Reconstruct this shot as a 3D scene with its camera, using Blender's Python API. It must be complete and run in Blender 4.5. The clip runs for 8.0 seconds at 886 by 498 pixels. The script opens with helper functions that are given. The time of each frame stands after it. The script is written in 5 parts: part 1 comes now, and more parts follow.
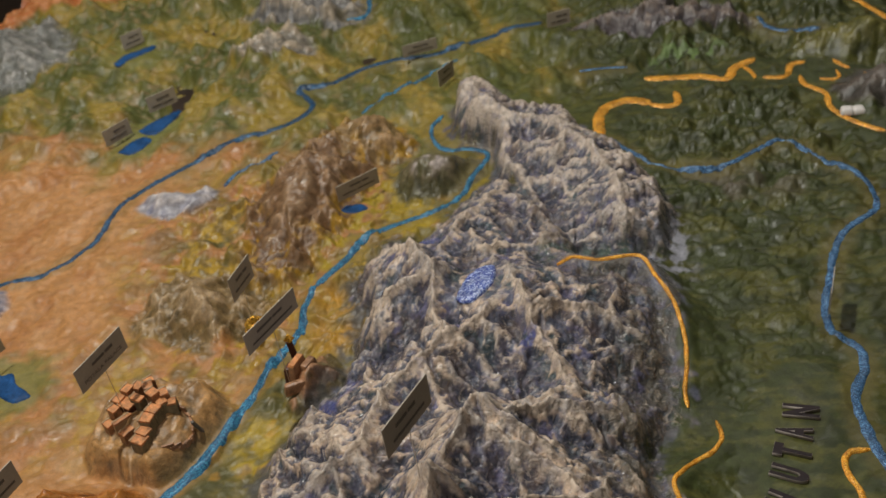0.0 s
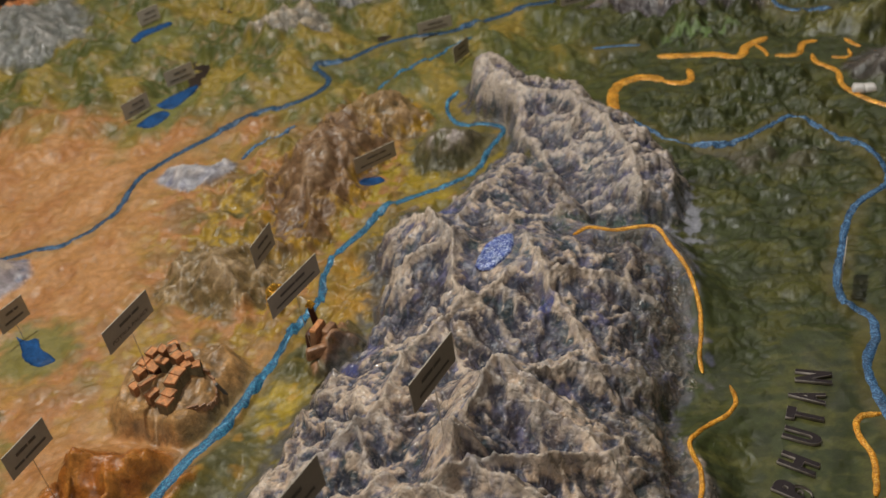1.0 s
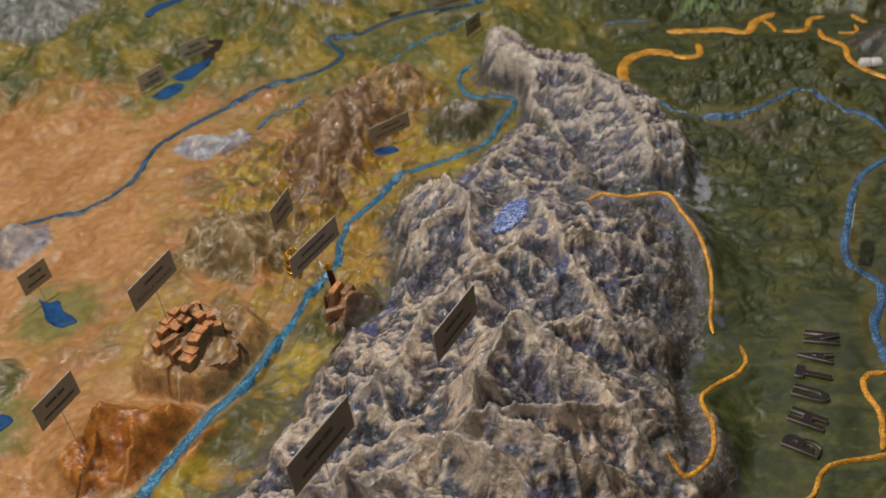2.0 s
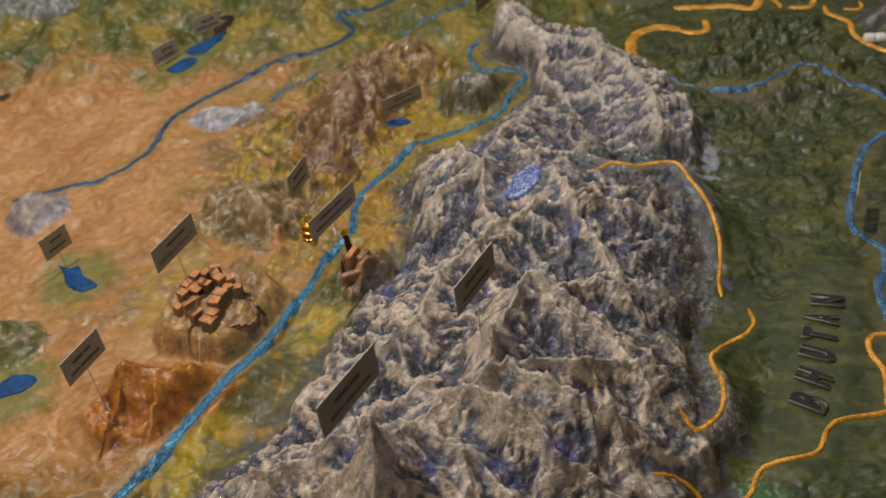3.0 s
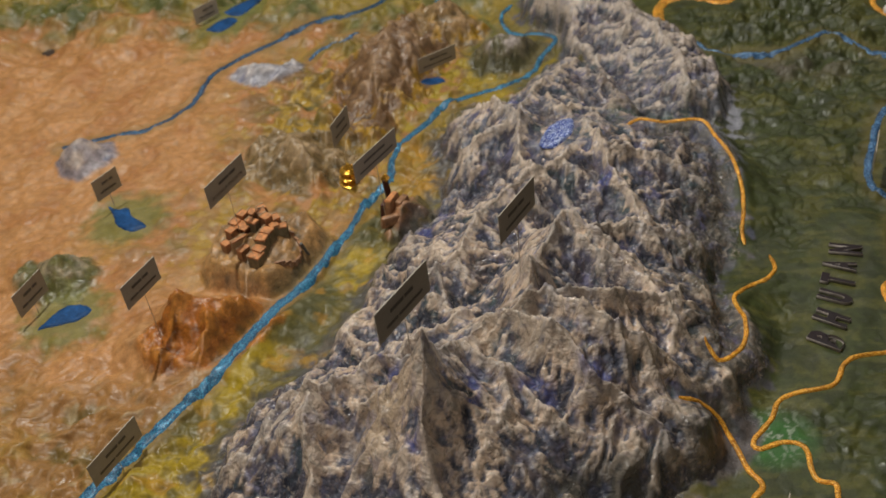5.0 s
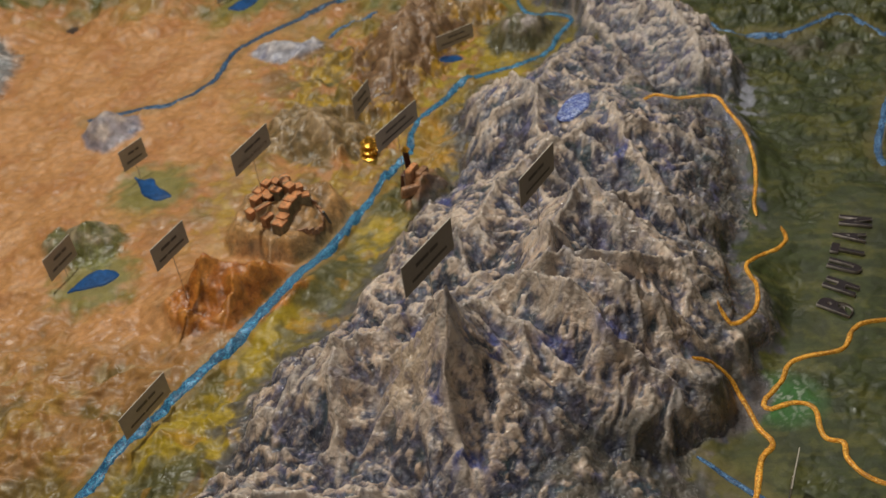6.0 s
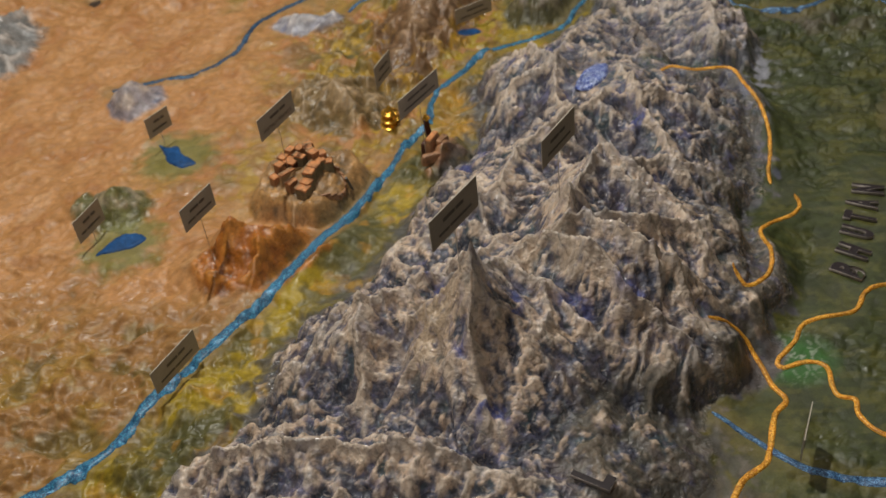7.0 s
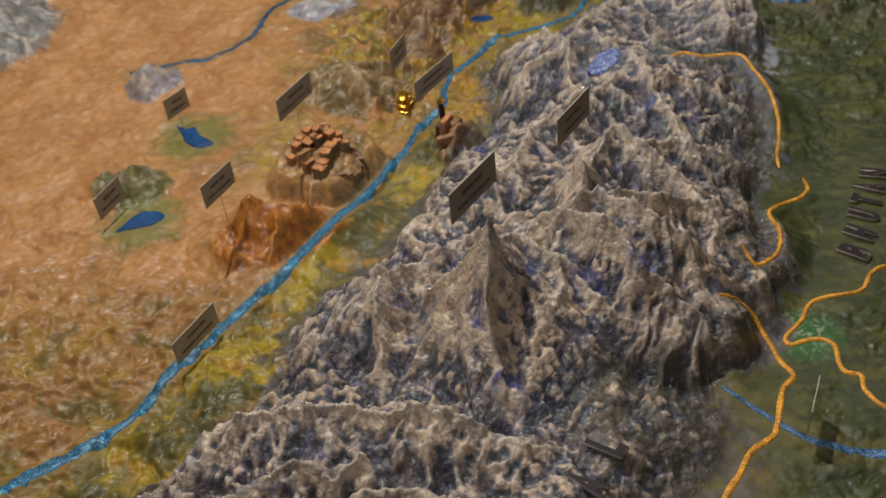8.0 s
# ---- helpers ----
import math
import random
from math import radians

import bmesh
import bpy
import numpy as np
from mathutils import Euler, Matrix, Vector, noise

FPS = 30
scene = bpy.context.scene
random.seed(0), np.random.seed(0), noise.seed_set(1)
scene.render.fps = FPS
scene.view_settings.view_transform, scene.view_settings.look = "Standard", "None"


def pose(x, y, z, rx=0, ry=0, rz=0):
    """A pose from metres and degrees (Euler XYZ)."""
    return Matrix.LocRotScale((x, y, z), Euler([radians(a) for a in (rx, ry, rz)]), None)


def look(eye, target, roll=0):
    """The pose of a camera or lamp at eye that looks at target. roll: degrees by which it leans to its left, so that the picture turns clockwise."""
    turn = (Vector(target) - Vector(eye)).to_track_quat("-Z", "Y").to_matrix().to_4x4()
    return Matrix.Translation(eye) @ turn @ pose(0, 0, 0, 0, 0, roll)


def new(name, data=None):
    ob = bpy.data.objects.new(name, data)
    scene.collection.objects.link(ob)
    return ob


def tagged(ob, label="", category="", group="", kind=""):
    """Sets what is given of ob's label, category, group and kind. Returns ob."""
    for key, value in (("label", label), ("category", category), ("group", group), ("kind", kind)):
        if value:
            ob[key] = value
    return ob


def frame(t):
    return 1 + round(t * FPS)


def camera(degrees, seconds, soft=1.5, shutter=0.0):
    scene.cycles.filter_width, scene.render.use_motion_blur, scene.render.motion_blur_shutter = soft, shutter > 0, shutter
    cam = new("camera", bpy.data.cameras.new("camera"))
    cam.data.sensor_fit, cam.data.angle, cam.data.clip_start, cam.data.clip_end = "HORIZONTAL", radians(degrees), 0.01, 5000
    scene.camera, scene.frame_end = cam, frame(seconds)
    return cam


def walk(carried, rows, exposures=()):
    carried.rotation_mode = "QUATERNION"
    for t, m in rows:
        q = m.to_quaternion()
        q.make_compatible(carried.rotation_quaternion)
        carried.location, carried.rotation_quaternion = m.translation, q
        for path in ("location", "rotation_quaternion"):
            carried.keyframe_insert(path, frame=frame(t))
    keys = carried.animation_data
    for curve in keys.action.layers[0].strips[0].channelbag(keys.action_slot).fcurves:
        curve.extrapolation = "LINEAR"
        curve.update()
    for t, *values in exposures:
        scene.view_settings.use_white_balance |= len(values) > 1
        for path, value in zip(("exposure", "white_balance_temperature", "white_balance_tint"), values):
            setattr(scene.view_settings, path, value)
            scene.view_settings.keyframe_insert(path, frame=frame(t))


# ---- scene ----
cam = camera(45.8, 8.0)
PATH = [
    (0, (0.036, -0.041, 0.985), (-0.161, 1.535, -0.231), -9.6),
    (0.5, (0.022, -0.059, 0.983), (-0.175, 1.51, -0.241), -9.3),
    (1, (0.012, -0.079, 0.982), (-0.189, 1.484, -0.25), -9.3),
    (1.5, (0.0, -0.101, 0.979), (-0.201, 1.457, -0.259), -9.1),
    (2, (-0.014, -0.126, 0.976), (-0.211, 1.425, -0.271), -8.9),
    (3.5, (-0.048, -0.197, 0.972), (-0.239, 1.339, -0.294), -8.4),
    (4, (-0.059, -0.223, 0.972), (-0.25, 1.312, -0.296), -8.1),
    (4.5, (-0.068, -0.246, 0.973), (-0.267, 1.285, -0.3), -7.9),
    (6, (-0.09, -0.326, 0.97), (-0.31, 1.195, -0.311), -7.5),
    (6.5, (-0.099, -0.35, 0.971), (-0.326, 1.159, -0.321), -7.6),
    (7, (-0.107, -0.374, 0.969), (-0.34, 1.13, -0.328), -7.5),
    (7.5, (-0.115, -0.394, 0.971), (-0.349, 1.106, -0.331), -7.2),
    (8, (-0.123, -0.414, 0.97), (-0.358, 1.086, -0.331), -7.0),
]
walk(cam, [(t, look(eye, target, roll)) for t, eye, target, roll in PATH])
cam.data.dof.use_dof, cam.data.dof.focus_distance, cam.data.dof.aperture_fstop = True, 1.20, 6.3

# ---- world and lamps ----
world = bpy.data.worlds.new("room_air")
world.use_nodes = True
world.node_tree.nodes["Background"].inputs[0].default_value = (0.9, 0.85, 0.8, 1)
world.node_tree.nodes["Background"].inputs[1].default_value = 0.02
scene.world = world


def lamp(name, kind, eye, target, watts, colour, size=0.1, size_y=None, cone=70):
    data = bpy.data.lights.new(name, kind)
    data.energy, data.color = watts, colour
    if kind == "AREA":
        data.shape, data.size, data.size_y = "RECTANGLE", size, size_y or size
    else:
        data.shadow_soft_size = size
        data.spot_size, data.spot_blend = radians(cone), 0.5
    ob = new(name, data)
    ob.matrix_world = look(eye, target)
    return ob


SPOT_AT, SPOT_TO = (-0.80, 1.18, 2.46), (-0.22, 0.95, 0.0)
lamp("spot_lamp", "SPOT", SPOT_AT, SPOT_TO, 186, (0.95, 0.935, 0.87), 0.03, cone=95)
# unseen overhead panels, added as soft fill and for sheen: x, y, watts
FILL_PANELS = [(-1.6, 3.2, 15), (1.2, 3.2, 15), (-0.6, -0.9, 19)]
for px, py, watts in FILL_PANELS:
    lamp("fill_lamp", "AREA", (px, py, 2.64), (px, py, 0), watts, (1.0, 0.96, 0.92), 1.2, 0.5)


# ---- materials ----
def material(name):
    m = bpy.data.materials.new(name)
    m.use_nodes = True
    return m, m.node_tree.nodes, m.node_tree.links, m.node_tree.nodes["Principled BSDF"]


def noise_node(n, l, scale, detail=4.0, rough=0.6):
    co = n.new("ShaderNodeTexCoord")
    t = n.new("ShaderNodeTexNoise")
    t.inputs["Scale"].default_value, t.inputs["Detail"].default_value, t.inputs["Roughness"].default_value = scale, detail, rough
    l.new(co.outputs["Object"], t.inputs["Vector"])
    return t


def remap(n, l, socket, a, b, c, d):
    r = n.new("ShaderNodeMapRange")
    for i, v in enumerate((a, b, c, d)):
        r.inputs[i + 1].default_value = v
    l.new(socket, r.inputs[0])
    return r.outputs[0]


def multiply(n, l, colour, factor):
    m = n.new("ShaderNodeMix")
    m.data_type, m.blend_type = "RGBA", "MULTIPLY"
    m.inputs[0].default_value = 1.0
    l.new(colour, m.inputs[6])
    l.new(factor, m.inputs[7])
    return m.outputs[2]


def bumped(n, l, b, parts, distance=0.001):
    """Chain of bumps: pairs of a height socket and a strength."""
    last = None
    for socket, strength in parts:
        bump = n.new("ShaderNodeBump")
        bump.inputs["Strength"].default_value, bump.inputs["Distance"].default_value = strength, distance
        l.new(socket, bump.inputs["Height"])
        if last:
            l.new(last.outputs[0], bump.inputs["Normal"])
        last = bump
    l.new(last.outputs[0], b.inputs["Normal"])


def painted_plaster(name, gloss, grain=1.0, swing=0.34):
    """Hand-painted, varnished plaster: the brushed colours come from the mesh's paint layer."""
    m, n, l, b = material(name)
    at = n.new("ShaderNodeAttribute")
    at.attribute_name = "paint"
    dab, fleck = noise_node(n, l, 75, 5), noise_node(n, l, 420, 3)
    c = multiply(n, l, at.outputs["Color"], remap(n, l, dab.outputs[0], 0.3, 0.7, 1 - swing, 1 + swing))
    c = multiply(n, l, c, remap(n, l, fleck.outputs[0], 0.3, 0.7, 1 - swing * 0.55, 1 + swing * 0.55))
    l.new(c, b.inputs["Base Color"])
    sheen = noise_node(n, l, 38, 4)
    l.new(remap(n, l, sheen.outputs[0], 0.35, 0.65, gloss, gloss + 0.34), b.inputs["Roughness"])
    bumped(n, l, b, [(dab.outputs[0], 0.6 * grain), (fleck.outputs[0], 0.10 * grain)], 0.004)
    return m


def brushed_rock(name):
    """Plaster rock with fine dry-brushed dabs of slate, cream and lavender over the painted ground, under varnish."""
    m, n, l, b = material(name)
    at = n.new("ShaderNodeAttribute")
    at.attribute_name = "paint"
    c = at.outputs["Color"]
    fields = []
    for scale, dist, lo, hi, tone, amount in ((60, 1.4, 0.55, 0.68, (0.034, 0.035, 0.043), 0.45), (70, 1.8, 0.56, 0.68, (0.58, 0.47, 0.36), 0.38), (42, 1.0, 0.56, 0.68, (0.15, 0.145, 0.24), 0.45), (55, 2.0, 0.56, 0.66, (0.17, 0.115, 0.080), 0.40),
                                              (48, 1.4, 0.58, 0.68, (0.055, 0.080, 0.088), 0.42), (130, 1.2, 0.60, 0.74, (0.66, 0.60, 0.53), 0.32), (150, 1.2, 0.58, 0.70, (0.04, 0.04, 0.045), 0.45)):
        t = noise_node(n, l, scale, 4, 0.55)
        t.inputs["Distortion"].default_value = dist
        shift = n.new("ShaderNodeVectorMath")
        shift.inputs[1].default_value = (scale * 0.37, scale * 0.11, scale * 0.73)
        l.new(t.inputs["Vector"].links[0].from_socket, shift.inputs[0])
        l.new(shift.outputs[0], t.inputs["Vector"])
        mix = n.new("ShaderNodeMix")
        mix.data_type = "RGBA"
        share = n.new("ShaderNodeMath")
        share.operation = "MULTIPLY"
        l.new(remap(n, l, t.outputs[0], lo, hi, 0.0, amount), share.inputs[0])
        l.new(at.outputs["Alpha"], share.inputs[1])
        l.new(share.outputs[0], mix.inputs[0])
        l.new(c, mix.inputs[6])
        mix.inputs[7].default_value = (*tone, 1)
        c = mix.outputs[2]
        fields.append(t.outputs[0])
    l.new(c, b.inputs["Base Color"])
    sheen = noise_node(n, l, 30, 4)
    l.new(remap(n, l, sheen.outputs[0], 0.38, 0.62, 0.07, 0.42), b.inputs["Roughness"])
    bumped(n, l, b, [(fields[3], 0.7), (fields[1], 0.5), (fields[5], 0.16)], 0.004)
    return m


def glitter(name, base, bright, dark):
    """Glitter glue: fine flakes, some of them turned to mirror the lamps."""
    m, n, l, b = material(name)
    co = n.new("ShaderNodeTexCoord")
    v = n.new("ShaderNodeTexVoronoi")
    v.inputs["Scale"].default_value = 760
    l.new(co.outputs["Object"], v.inputs["Vector"])
    ramp = n.new("ShaderNodeValToRGB")
    e = ramp.color_ramp.elements
    e[0].position, e[0].color = 0.05, (*dark, 1)
    e[1].position, e[1].color = 0.96, (*bright, 1)
    mid = e.new(0.55)
    mid.color = (*base, 1)
    sep = n.new("ShaderNodeSeparateColor")
    l.new(v.outputs["Color"], sep.inputs[0])
    l.new(sep.outputs[0], ramp.inputs[0])
    blot = noise_node(n, l, 45, 3)
    l.new(multiply(n, l, ramp.outputs[0], remap(n, l, blot.outputs[0], 0.3, 0.7, 0.6, 1.35)), b.inputs["Base Color"])
    l.new(remap(n, l, sep.outputs[1], 0.80, 0.86, 0.0, 0.75), b.inputs["Metallic"])
    b.inputs["Roughness"].default_value = 0.42
    bumped(n, l, b, [(sep.outputs[2], 0.35)], 0.002)
    return m


def plain(name, colour, rough, vary=0.2, scale=60, metal=0.0, bump=0.2):
    m, n, l, b = material(name)
    rgb = n.new("ShaderNodeRGB")
    rgb.outputs[0].default_value = (*colour, 1)
    t, f = noise_node(n, l, scale, 5), noise_node(n, l, scale * 7, 3)
    c = multiply(n, l, rgb.outputs[0], remap(n, l, t.outputs[0], 0.3, 0.7, 1 - vary, 1 + vary))
    c = multiply(n, l, c, remap(n, l, f.outputs[0], 0.3, 0.7, 1 - vary * 0.6, 1 + vary * 0.6))
    l.new(c, b.inputs["Base Color"])
    l.new(remap(n, l, t.outputs[0], 0.3, 0.7, rough - 0.08, rough + 0.08), b.inputs["Roughness"])
    b.inputs["Metallic"].default_value = metal
    bumped(n, l, b, [(f.outputs[0], bump)], 0.0015)
    return m


M_PLAIN = painted_plaster("painted_plaster", 0.30, 0.6, 0.22)
M_ROCK = painted_plaster("varnished_rock", 0.18, 1.0, 0.4)
M_PLAIN.node_tree.nodes["Principled BSDF"].inputs["Specular IOR Level"].default_value = 0.4
M_RANGE = brushed_rock("brushed_rock")
M_RIVER = glitter("blue_glitter", (0.022, 0.125, 0.235), (0.08, 0.32, 0.48), (0.010, 0.05, 0.13))
M_DESERT = glitter("dark_blue_glitter", (0.012, 0.050, 0.115), (0.05, 0.16, 0.28), (0.006, 0.02, 0.06))
M_EAST = glitter("deep_blue_glitter", (0.045, 0.115, 0.23), (0.14, 0.30, 0.50), (0.012, 0.04, 0.11))
M_POND = plain("blue_enamel", (0.012, 0.065, 0.19), 0.55, 0.45, 40, bump=0.3)
M_POND.node_tree.nodes["Principled BSDF"].inputs["Specular IOR Level"].default_value = 0.2
M_LAKE = glitter("ice_blue_glitter", (0.10, 0.16, 0.45), (0.70, 0.78, 0.95), (0.02, 0.03, 0.24))
M_BORDER = glitter("orange_glitter", (0.72, 0.30, 0.018), (0.95, 0.55, 0.10), (0.45, 0.15, 0.01))
M_CARD = plain("grey_card", (0.41, 0.35, 0.275), 0.6, 0.08, 30, bump=0.05)
M_EDGE = plain("card_core", (0.46, 0.40, 0.32), 0.7, 0.05)
M_INK = plain("dark_ink", (0.12, 0.10, 0.082), 0.6, 0.1)
M_PIN = plain("steel_pin", (0.55, 0.50, 0.44), 0.35, 0.05, metal=0.8)
M_LETTER = plain("dark_plastic", (0.020, 0.013, 0.014), 0.5, 0.3, 80, bump=0.1)
M_LETTER.node_tree.nodes["Principled BSDF"].inputs["Specular IOR Level"].default_value = 0.25
M_RIM = plain("worn_letter_edge", (0.30, 0.255, 0.225), 0.45, 0.35, 120)
M_WHITE = plain("white_plastic", (0.72, 0.68, 0.64), 0.4, 0.1)
# green-dark wall tone, with the shade of the south-east faces put in
M_WALL = plain("palace_wall_in_shade", (0.19, 0.155, 0.09), 0.6, 0.45, 110)
M_ROOF = plain("orange_roof", (0.50, 0.205, 0.070), 0.5, 0.55, 110)
M_MAROON = plain("maroon_wall_and_shade", (0.075, 0.022, 0.014), 0.5, 0.3, 90)
M_CREAM = plain("cream_trim", (0.40, 0.27, 0.15), 0.5, 0.15)
M_GOLD = plain("gold_paint", (0.80, 0.44, 0.06), 0.26, 0.2, 100, metal=0.85)
M_TOWER = plain("brown_tower", (0.31, 0.155, 0.075), 0.42, 0.5, 90)
M_WOOD = plain("dark_wood", (0.03, 0.018, 0.012), 0.4, 0.3, 12)
M_FLOOR = plain("brown_floor", (0.05, 0.032, 0.022), 0.5, 0.25, 5)
M_PLASTER = plain("cream_wall", (0.46, 0.40, 0.32), 0.8, 0.06, 3)
M_CEIL = plain("white_ceiling", (0.70, 0.68, 0.64), 0.85, 0.04, 3)
M_LAMP = plain("black_lamp", (0.02, 0.02, 0.02), 0.4, 0.1)


# ---- noise ----
def lattice(ix, iy, seed):
    h = (ix.astype(np.int64) * 374761393 + iy.astype(np.int64) * 668265263 + seed * 974711) & 0xFFFFFFFF
    h = ((h ^ (h >> 13)) * 1274126177) & 0xFFFFFFFF
    return ((h ^ (h >> 16)) & 0xFFFF) / 65536.0 * 2 * np.pi


def perlin(x, y, seed):
    x0, y0 = np.floor(x), np.floor(y)
    fx, fy = x - x0, y - y0
    u, v = fx * fx * fx * (fx * (fx * 6 - 15) + 10), fy * fy * fy * (fy * (fy * 6 - 15) + 10)

    def corner(i, j):
        a = lattice(x0 + i, y0 + j, seed)
        return np.cos(a) * (fx - i) + np.sin(a) * (fy - j)
    low = corner(0, 0) * (1 - u) + corner(1, 0) * u
    high = corner(0, 1) * (1 - u) + corner(1, 1) * u
    return (low * (1 - v) + high * v) * 1.5


def fbm(x, y, freq, seed, octaves=3, gain=0.5):
    total, amp = 0.0, 1.0
    for k in range(octaves):
        total = total + amp * perlin(x * freq + 17.3 * k, y * freq - 9.1 * k, seed + k)
        freq, amp = freq * 2.03, amp * gain
    return total


def creased(x, y, freq, seed, octaves=3, gain=0.5):
    """Sharp crests, -0.5 to 0.5."""
    total, amp, norm = 0.0, 1.0, 0.0
    for k in range(octaves):
        total = total + amp * (1 - 2 * np.abs(perlin(x * freq + 5.7 * k, y * freq + 3.3 * k, seed + k)))
        norm, freq, amp = norm + amp, freq * 2.1, amp * gain
    return total / norm - 0.45


def lumps(x, y, freq, seed):
    """Rounded lumps parted by sharp clefts, about -0.5 to 0.5."""
    a = np.sqrt(np.abs(perlin(x * freq, y * freq, seed)) + 0.004)
    return a * 1.25 - 0.62


def crags(x, y, freq, seed):
    """Folded rock: the crests of each finer layer gather on those of the layer before."""
    total, weight, amp = np.zeros(x.shape), 1.0, 1.0
    for k in range(4):
        r = np.clip(1 - 1.7 * np.abs(perlin(x * freq + 4.1 * k, y * freq - 7.7 * k, seed + k)), 0, 1) ** 1.5
        total = total + amp * weight * r
        weight = np.clip(r * 1.6, 0.15, 1)
        freq, amp = freq * 2.1, amp * 0.5
    return total / 1.5 - 0.38


def smooth(a, b, v):
    t = np.clip((v - a) / (b - a), 0, 1)
    return t * t * (3 - 2 * t)


def spline(pts, step=0.006):
    """A smooth line through the points, resampled."""
    p = np.array(pts, float)
    p = np.vstack([2 * p[0] - p[1], p, 2 * p[-1] - p[-2]])
    out = []
    for a, b, c, d in zip(p[:-3], p[1:-2], p[2:-1], p[3:]):
        n = max(2, int(np.linalg.norm((c - b)[:2]) / step))
        t = np.linspace(0, 1, n, endpoint=False)[:, None]
        out.append(0.5 * (2 * b + (c - a) * t + (2 * a - 5 * b + 4 * c - d) * t * t + (3 * b - a - 3 * c + d) * t ** 3))
    return np.vstack(out + [p[-2:-1]])


def along(x, y, line, runs=False):
    """Distance to a polyline and its height at the nearest point."""
    p = np.array(line, float)
    best, level, run, start = np.full(x.shape, 9.0), np.zeros(x.shape), np.zeros(x.shape), 0.0
    for a, b in zip(p[:-1], p[1:]):
        ab = b[:2] - a[:2]
        span = np.hypot(*ab)
        t = np.clip(((x - a[0]) * ab[0] + (y - a[1]) * ab[1]) / (ab @ ab + 1e-12), 0, 1)
        d = np.hypot(x - a[0] - t * ab[0], y - a[1] - t * ab[1])
        near = d < best
        best = np.where(near, d, best)
        if p.shape[1] > 2:
            level = np.where(near, a[2] + t * (b[2] - a[2]), level)
            run = np.where(near, start + t * span, run)
        start += span
    return (best, level, run) if runs else (best, level)


def inside(x, y, poly):
    """Signed distance to a closed outline, positive inside."""
    d, _ = along(x, y, poly + poly[:1])
    odd = np.zeros(x.shape, bool)
    for (ax, ay), (bx, by) in zip(poly, poly[1:] + poly[:1]):
        cross = ((ay > y) != (by > y)) & (x < (bx - ax) * (y - ay) / (by - ay + 1e-12) + ax)
        odd ^= cross
    return np.where(odd, d, -d)


def terraced(v, n):
    """Turns a slope into n rounded steps."""
    k = np.floor(v * n)
    return 0.55 * (k + smooth(0.45, 0.95, v * n - k)) / n + 0.45 * v


def bump_at(x, y, cx, cy, rx, ry, turn=0.0):
    """1 in the middle of an oval, 0 at its rim."""
    c, s = math.cos(radians(turn)), math.sin(radians(turn))
    u, v = ((x - cx) * c + (y - cy) * s) / rx, (-(x - cx) * s + (y - cy) * c) / ry
    return np.clip(1 - np.hypot(u, v), 0, 1)


